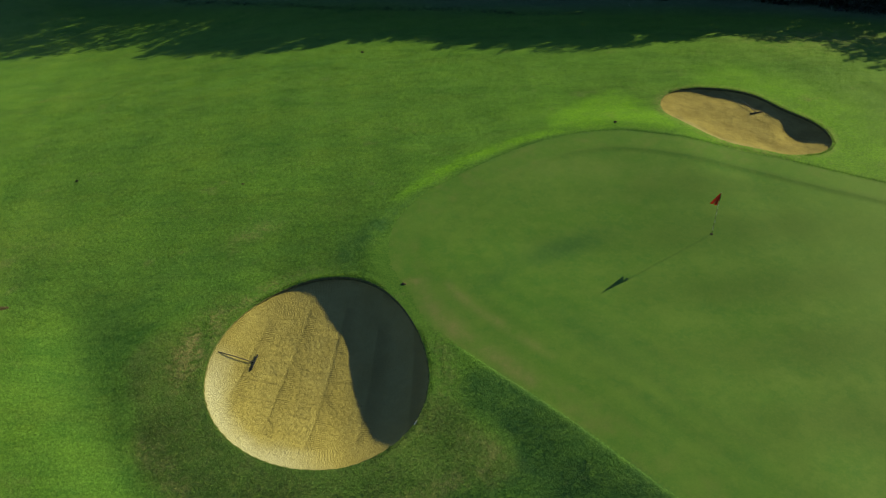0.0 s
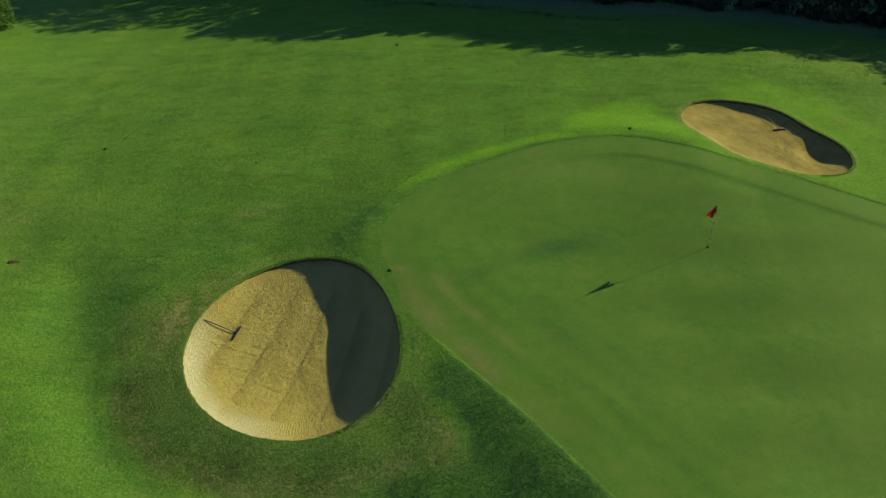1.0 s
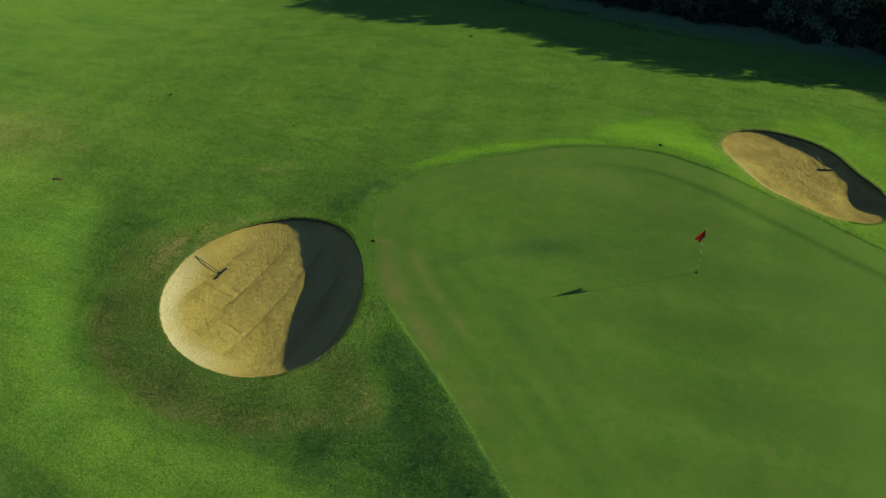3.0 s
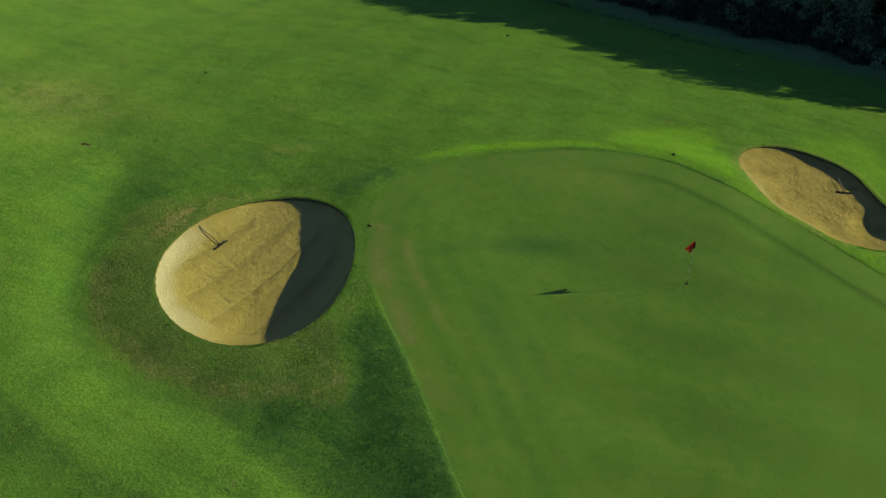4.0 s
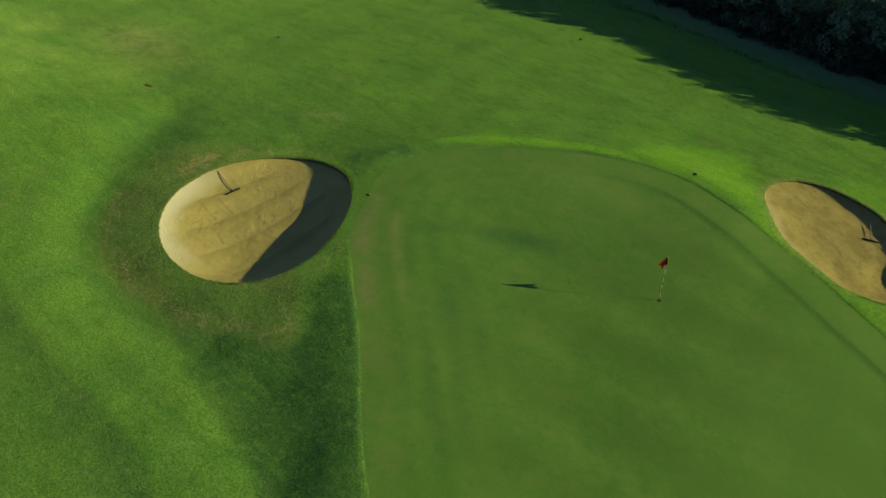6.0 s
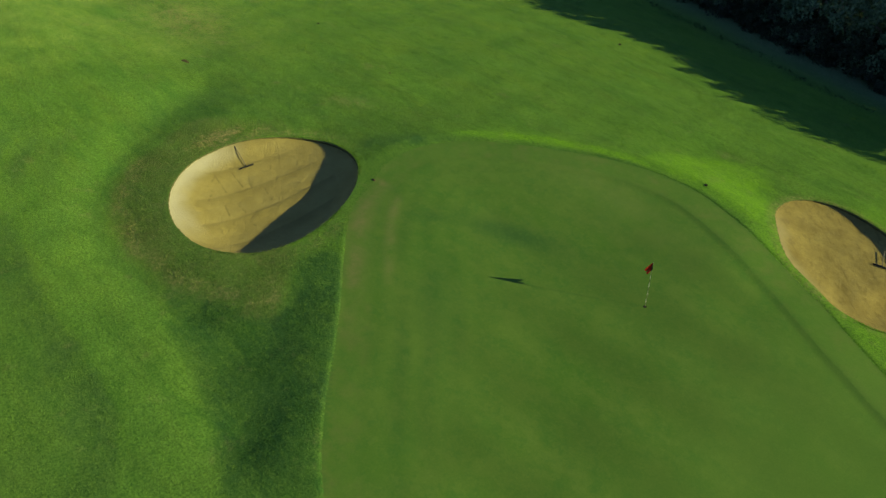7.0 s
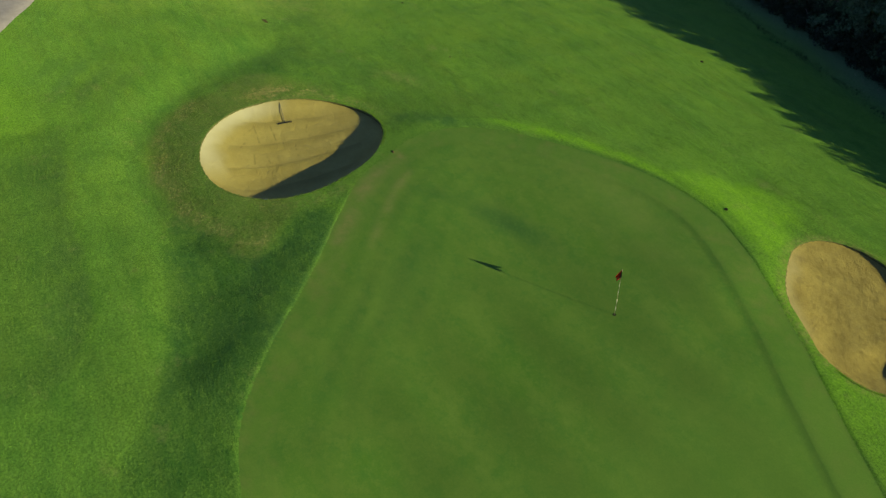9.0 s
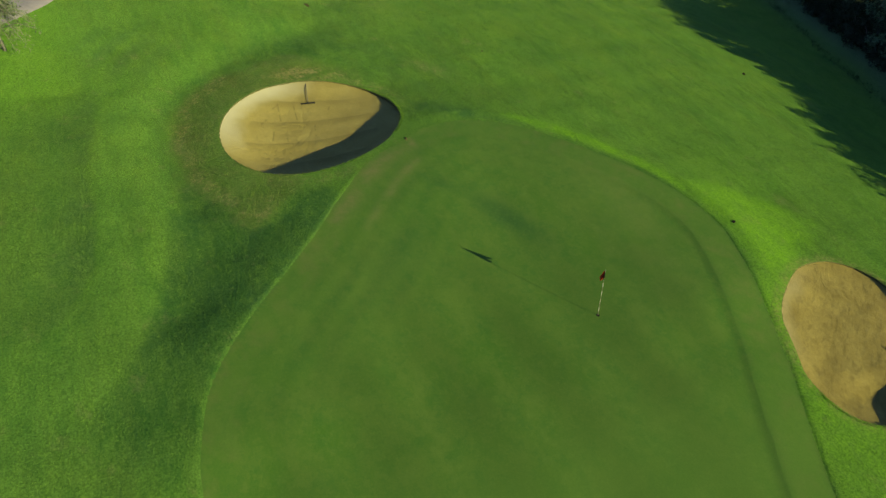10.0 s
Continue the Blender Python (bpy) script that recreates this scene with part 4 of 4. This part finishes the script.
def tree(seed, high, wide, label, leaves=9000, leaf=0.20, low=0.12):
    """Broad-leaved tree, leafy almost to the ground."""
    rng = np.random.default_rng(seed)
    ob = thing("tree", (0, 0, 0), label, "tree", "trees along the course")
    bm = tube(bmesh.new(), [(0, 0, -0.4), (0.04, 0.02, high * 0.2), (-0.05, 0.06, high * 0.45), (0.05, 0, high * 0.75)],
              [0.2, 0.16, 0.11, 0.05], 10)
    trunk = part("trunk", bm, M_BARK, ob, "brown bark")
    for k in range(9):
        a, s = rng.uniform(0, 2 * math.pi), rng.uniform(0.2, 0.6)
        z = high * s
        far = wide * rng.uniform(0.5, 0.85)
        limb = tube(bmesh.new(), [(0, 0, z), (math.cos(a) * far * 0.5, math.sin(a) * far * 0.5, z + high * 0.12), (math.cos(a) * far, math.sin(a) * far, z + high * 0.16)], [0.07, 0.045, 0.015], 6)
        part("limb", limb, M_BARK, trunk)
    n = 120
    s = rng.uniform(low, 1.0, n)
    a = rng.uniform(0, 2 * math.pi, n)
    profile = np.sqrt(np.clip(1 - ((s - 0.48) / 0.58) ** 4, 0.02, 1))
    r = wide * profile * rng.uniform(0.35, 1.0, n)
    centres = np.stack([r * np.cos(a), r * np.sin(a), high * s], 1)
    radii = rng.uniform(0.3, 0.75, n) * wide * 0.29
    leaf_cloud("crown", centres, radii, leaves, leaf, rng, M_LEAF, ob)
    return ob


# how high the row stands along x, in metres
ROW_X = (-30, -15, -13.7, -12.3, -10.5, -6.3, -2.6, 0.5, 3.8, 4.8, 6.4, 9.5, 10.8, 13.7, 16.6, 19.7, 22, 23.5, 25, 25.8, 26.7, 29, 31.2, 33.3, 38.8)
ROW_HIGH = (6.5, 6.6, 5.8, 4.9, 4.6, 5.2, 6.0, 6.5, 6.9, 6.2, 5.8, 6.2, 6.3, 7.2, 8.2, 8.95, 9.1, 8.9, 8.5, 7.8, 6.8, 6.7, 6.3, 7.0, 9.3)


def row_of_trees():
    rng, more = np.random.default_rng(5), np.random.default_rng(6)
    kinds = [tree(11, 6.6, 2.6, "tall dark-leaved tree in a shady tree line", 11000, 0.2, 0.05), tree(12, 5.6, 2.9, "broad dark-leaved tree in a shady tree line", 11000, 0.2, 0.05),
             tree(13, 7.4, 2.4, "high narrow dark tree in a shady tree line", 11000, 0.2, 0.05)]
    thin = tree(14, 6.8, 2.3, "thin-crowned dark tree at the end of the tree line", 2600, 0.22, 0.2)
    bushes = [shrub(41, 2.6, 1.9), shrub(42, 2.1, 1.7)]
    p = np.array([(-34, 66), (-26, 62), (-17, 59.6), (-10, 57), (-4, 55.4), (2, 53.2), (8, 51.8), (14, 51.8), (20, 51), (27, 49.5), (34, 47), (42, 44), (50, 40)], float)
    k = n = 0
    used = False
    for a, b_ in zip(p, p[1:]):
        steps = int(np.hypot(*(b_ - a)) / 1.55) + 1
        for s in np.arange(steps) / steps:
            q = a + (b_ - a) * s + rng.uniform(-0.5, 0.5, 2)
            high = float(np.interp(q[0], ROW_X, ROW_HIGH)) * rng.uniform(0.95, 1.03) - 0.1
            size = math.sqrt(high / 6.6) * rng.uniform(0.92, 1.05)
            m = pose(q[0], q[1], zat(*q) - 0.05, 0, 0, rng.uniform(0, 360))
            if -24 < q[0] < -7 or q[0] > 31:
                ob = copy_thing(thin, m) if used else thin
                used, tall = True, high / 6.8
            else:
                ob = kinds[k] if k < 3 else copy_thing(kinds[k % 3], m)
                tall = high / (6.6, 5.6, 7.4)[k % 3]
                k += 1
            ob.matrix_basis = m @ Matrix.Diagonal((size, size, tall, 1))
        steps = int(np.hypot(*(b_ - a)) / 1.7) + 1
        for s in np.arange(steps) / steps:
            q = a + (b_ - a) * s + np.array([-0.35, -1.1]) + rng.uniform(-0.35, 0.35, 2)
            size = rng.uniform(0.8, 1.15)
            m = pose(q[0], q[1], zat(*q) - 0.05, 0, 0, rng.uniform(0, 360))
            ob = bushes[n] if n < 2 else copy_thing(bushes[n % 2], m)
            ob.matrix_basis = m @ Matrix.Diagonal((size, size, size, 1))
            n += 1
            # unseen shrubs added behind the row, to cover sunlit grass in its gaps
            if q[0] > 10:
                q = q + np.array([0.9, 2.6]) + more.uniform(-0.3, 0.3, 2)
                m = pose(q[0], q[1], zat(*q) - 0.05, 0, 0, more.uniform(0, 360))
                copy_thing(bushes[n % 2], m).matrix_basis = m @ Matrix.Diagonal((1.2, 1.2, 1.5, 1))


def shrub(seed, high, wide):
    """Dense shrub, leafy down to the ground."""
    rng = np.random.default_rng(seed)
    ob = thing("shrub", (0, 0, 0), "dense dark shrub at the foot of the trees", "shrub", "shrubs under the trees")
    bm = bmesh.new()
    for k in range(7):
        a = rng.uniform(0, 2 * math.pi)
        tube(bm, [(0, 0, -0.2), (math.cos(a) * wide * 0.3, math.sin(a) * wide * 0.3, high * 0.4), (math.cos(a) * wide * 0.55, math.sin(a) * wide * 0.55, high * 0.75)], [0.04, 0.03, 0.012], 6)
    part("stems", bm, M_BARK, ob)
    n = 46
    s, a = rng.uniform(0.05, 0.95, n), rng.uniform(0, 2 * math.pi, n)
    r = wide * np.sqrt(np.clip(1 - (s - 0.2) ** 2 / 0.72, 0.02, 1)) * rng.uniform(0.4, 1.0, n)
    leaf_cloud("foliage", np.stack([r * np.cos(a), r * np.sin(a), high * s], 1), rng.uniform(0.3, 0.6, n), 4200, 0.2, rng, M_SHRUB, ob)
    return ob


row_of_trees()


def conifer(x, y, high, wide):
    rng = np.random.default_rng(21)
    ob = thing("conifer", (x, y, zat(x, y)), "rounded dense green conifer on a sandy bare patch", "conifer")
    part("trunk", tube(bmesh.new(), [(0, 0, -0.3), (0, 0, high * 0.5)], [0.14, 0.05], 10), M_BARK, ob)
    n = 260
    s = rng.uniform(0.06, 1.0, n)
    a = rng.uniform(0, 2 * math.pi, n)
    r = wide * np.sqrt(np.clip(1 - ((s - 0.35) / 0.66) ** 2, 0.01, 1)) * 0.85
    leaf_cloud("crown", np.stack([r * np.cos(a), r * np.sin(a), high * s], 1), rng.uniform(0.2, 0.4, n), 16000, 0.13, rng, M_LEAF_B, ob, 1.0, 0.8)
    return ob


conifer(-36.9, 48.4, 4.0, 1.25)


def willow(x, y, high):
    """Small pale tree with thin hanging sprays."""
    rng = np.random.default_rng(33)
    ob = thing("small_tree", (x, y, zat(x, y)), "small pale-leaved tree with thin drooping twigs", "tree")
    bm = tube(bmesh.new(), [(0, 0, -0.3), (0.03, 0, high * 0.35), (0, 0.05, high * 0.7)], [0.09, 0.07, 0.03], 8)
    tips = []
    for k in range(90):
        a, z = rng.uniform(0, 2 * math.pi), high * rng.uniform(0.3, 0.9)
        far = rng.uniform(0.9, 2.3) * math.sqrt(1.15 - z / high)
        end = (math.cos(a) * far, math.sin(a) * far, z + rng.uniform(-0.9, 0.3))
        knee = (end[0] * 0.55, end[1] * 0.55, z + 0.4)
        tube(bm, [(0, 0, z), knee, end], [0.022, 0.014, 0.005], 5)
        for s in (0.1, 0.3, 0.5, 0.7, 0.9, 1.0):
            tips.append(tuple(p + (q - p) * s for p, q in zip(knee, end)))
    part("trunk", bm, M_TWIG, ob)
    leaf_cloud("crown", np.array(tips), np.full(len(tips), 0.2), 5500, 0.16, rng, M_LEAF_C, ob, 1.0, -0.9, slim=0.09)
    return ob


willow(-12.75, 2.9, 3.3)


# ---- small things on the grass ----
def disc(name, x, y, r, high, mat, label, category, group="", sides=20):
    ob = thing(name, (x, y, zat(x, y)), label, category, group)
    bm = bmesh.new()
    loops = [[bm.verts.new((q * math.cos(2 * math.pi * k / sides), q * math.sin(2 * math.pi * k / sides), h)) for k in range(sides)]
             for q, h in ((r, -0.05), (r, high * 0.8), (r * 0.9, high), (r * 0.35, high * 1.1))]
    for a, b_ in zip(loops, loops[1:]):
        for k in range(sides):
            bm.faces.new((a[k], a[(k + 1) % sides], b_[(k + 1) % sides], b_[k]))
    bm.faces.new(loops[-1])
    part("lid", bm, mat, ob)
    return ob


disc("sprinkler_head", 8.2, 28.85, 0.075, 0.03, M_IRON, "round black sprinkler head in bright grass", "sprinkler")
disc("valve_cover", -4.7, 40.95, 0.10, 0.04, M_IRON, "small round black cover in the fairway", "cover")
disc("marker_disc", -16.9, 27.0, 0.07, 0.03, M_IRON, "small dark disc in the fairway grass", "marker")


def clod(x, y, size, label):
    rng = np.random.default_rng(int(abs(x * 100)))
    ob = thing("divot", (x, y, zat(x, y)), label, "divot", "divots in the turf")
    bm = bmesh.new()
    bmesh.ops.create_icosphere(bm, subdivisions=3, radius=1.0)
    for v in bm.verts:
        k = 1 + 0.45 * noise.noise(v.co * 1.7 + Vector((x, y, 0)))
        v.co = Vector((v.co.x * size[0] * k, v.co.y * size[1] * k, v.co.z * size[2] * k + size[2] * 0.2))
    part("clod", bm, M_EARTH, ob)
    return ob


clod(-1.25, 18.35, (0.09, 0.05, 0.035), "brown divot of torn turf beside the green")
clod(-16.15, 18.0, (0.30, 0.12, 0.014), "bare brown divot scar in the rough")
clod(-8.7, 25.6, (0.07, 0.05, 0.02), "small brown divot in the fairway")

def scrap(x, y):
    """Curled strip of pale plastic on the turf lip."""
    ob = thing("plastic_scrap", (x, y, zat(x, y) + 0.03), "small pale bluish plastic scrap on the bunker's grass lip", "litter", turn=62)
    bm = bmesh.new()
    rows = [[bm.verts.new((0.2 * (u / 8 - 0.5), 0.045 * (w / 3 - 0.5) * (1 - 0.4 * abs(u / 4 - 1)), 0.03 * math.sin(2.6 * u / 8) + 0.012 * math.cos(3 * w / 3))) for w in range(4)] for u in range(9)]
    for u in range(8):
        for w in range(3):
            bm.faces.new((rows[u][w], rows[u + 1][w], rows[u + 1][w + 1], rows[u][w + 1]))
    bmesh.ops.solidify(bm, geom=bm.faces[:], thickness=0.003)
    part("strip", bm, M_WHITE, ob)


scrap(-0.66, 12.38)


# ---- grass blades ----
def blades(name, count, area, keep, high, width, mat, label, seed, lean=0.6):
    rng = np.random.default_rng(seed)
    x, y = rng.uniform(area[0], area[1], count), rng.uniform(area[2], area[3], count)
    d_c, d_a, d_b = TO_COLLAR(x, y), TO_A(x, y), TO_B(x, y)
    ok = keep(x, y, d_c, d_a, d_b, rng)
    x, y, d_c, d_a, d_b = x[ok], y[ok], d_c[ok], d_a[ok], d_b[ok]
    n = len(x)
    z = ground_z(x, y, d_c)
    h = high(x, y, d_c, d_a, d_b) * rng.uniform(0.6, 1.35, n)
    a = rng.uniform(0, 2 * math.pi, n)
    w = width * rng.uniform(0.6, 1.4, n)
    tip = rng.uniform(0, 2 * math.pi, n)
    out = h * lean * rng.uniform(0.2, 1.2, n)
    base = np.stack([x, y, z - 0.01], 1)
    side = np.stack([np.cos(a) * w / 2, np.sin(a) * w / 2, np.zeros(n)], 1)
    top = base + np.stack([np.cos(tip) * out, np.sin(tip) * out, h + 0.01], 1)
    verts = np.stack([base - side, base + side, top], 1).reshape(-1, 3)
    me = bpy.data.meshes.new(name)
    me.vertices.add(3 * n)
    me.vertices.foreach_set("co", verts.astype(np.float32).ravel())
    me.loops.add(3 * n)
    me.loops.foreach_set("vertex_index", np.arange(3 * n, dtype=np.int32))
    me.polygons.add(n)
    me.polygons.foreach_set("loop_start", np.arange(0, 3 * n, 3, dtype=np.int32))
    me.materials.append(mat)
    for key, values in zones(x, y, d_a, d_b, d_c).items():
        at = me.attributes.new(key, "FLOAT", "POINT")
        at.data.foreach_set("value", np.repeat(values, 3).astype(np.float32))
    me.update(calc_edges=True)
    return tagged(new(name, me), label, "grass", kind="stuff")


def tuft_noise(x, y):
    return 0.5 + 0.25 * (np.sin(2.1 * x + 1.3 * np.sin(1.7 * y)) + np.sin(2.7 * y + 1.1 * np.sin(2.3 * x + 0.5)))


def turf_height(x, y, c, a, b_):
    z_ = zones(x, y, a, b_, c)
    return (0.018 + 0.022 * tuft_noise(x, y)) * (1 - 0.9 * z_["worn"]) * (1 - 0.6 * z_["lime_lit"]) + 0.02 * np.exp(-a / 2.0) * (1 - z_["worn"])


blades("rough_grass_blades", 700000, (-27, 28, -3, 50), lambda x, y, c, a, b_, r: (c > 0.02) & (a > 0.03) & (b_ > 0.03) & (r.uniform(0, 1, x.shape) < smooth(x, -27, -17) * (1 - smooth(y, 40, 50))),
       turf_height, 0.019, M_BLADE, "short blades of rough grass", 3)


def long_turf(x, y, c, a, b_):
    """Where the grass stands longer: the bunker's apron, the dark wedge and the coarse grass beyond the light band."""
    z_ = zones(x, y, a, b_, c)
    return (1 - z_["worn"]) * np.clip(np.maximum(np.maximum(z_["olive"], z_["lush_shade"]), 1.2 * z_["deep"]), 0, 1) * (c > 0.15)


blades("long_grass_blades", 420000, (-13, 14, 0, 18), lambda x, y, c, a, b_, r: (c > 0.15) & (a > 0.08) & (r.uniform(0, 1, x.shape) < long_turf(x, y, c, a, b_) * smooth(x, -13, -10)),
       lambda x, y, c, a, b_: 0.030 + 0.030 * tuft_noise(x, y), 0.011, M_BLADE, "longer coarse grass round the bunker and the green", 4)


def edge_grass(name, line, to_line, low, high_, count, tall, label, seed, sunward=-99.0):
    """Blades along a line; sunward leaves out the side that faces away from the low sun."""
    mid = line.mean(0)
    area = (line[:, 0].min() - 1, line[:, 0].max() + 1, line[:, 1].min() - 1, line[:, 1].max() + 1)

    def keep(x, y, c, a, b_, r):
        d_ = to_line(x, y)
        return (d_ > low) & (d_ < high_) & (a > 0) & (b_ > 0) & (c > -0.01) & ((x - mid[0]) * 0.82 + (y - mid[1]) * 0.57 > sunward) & (zones(x, y, a, b_, c)["worn"] < 0.5)
    return blades(name, count, area, keep, lambda x, y, c, a, b_: np.full(x.shape, tall), 0.02, M_BLADE, label, seed, 0.9)


edge_grass("collar_edge_blades", COLLAR, TO_COLLAR, 0.0, 0.16, 200000, 0.012, "longer grass blades along the mown collar edge", 7)
edge_grass("bunker_edge_blades", BUNKER_A, TO_A, 0.0, 0.14, 120000, 0.055, "grass blades hanging over the bunker edge", 8, -0.5)
edge_grass("bunker_edge_blades", BUNKER_A, TO_A, 0.0, 0.07, 45000, 0.05, "sparse grass blades fringing the bunker edge", 18)
edge_grass("bunker_edge_blades", BUNKER_B, TO_B, 0.0, 0.14, 100000, 0.055, "grass blades hanging over the bunker edge", 9, -0.5)


def strip_keep(points, wide, chance):
    return lambda x, y, c, a, b_, r: r.uniform(0, 1, x.shape) < chance * np.exp(-(line_distance(x, y, points) / wide) ** 2)


blades("tall_grass_tufts", 60000, (-22, 30, 44, 60), strip_keep([(-22, 57), (-6.3, 50.2), (-1.4, 48.8), (1.5, 48.0), (5.4, 46.3), (9, 45.8)], 0.35, 1.0),
       lambda x, y, c, a, b_: 0.05 + 0.16 * tuft_noise(1.3 * x, 1.7 * y) ** 2, 0.05, M_TALL, "line of unmown tall grass tufts in tree shade", 14)
blades("hedge_foot_grass", 90000, (-26, 44, 42, 64), strip_keep([(-26, 60), (-4, 53.4), (1.2, 51), (8, 49.6), (17, 49), (27, 47.5), (40, 43)], 1.3, 0.8),
       lambda x, y, c, a, b_: np.full(x.shape, 0.12), 0.03, M_PALE_GRASS, "pale long grass at the foot of the trees", 15)
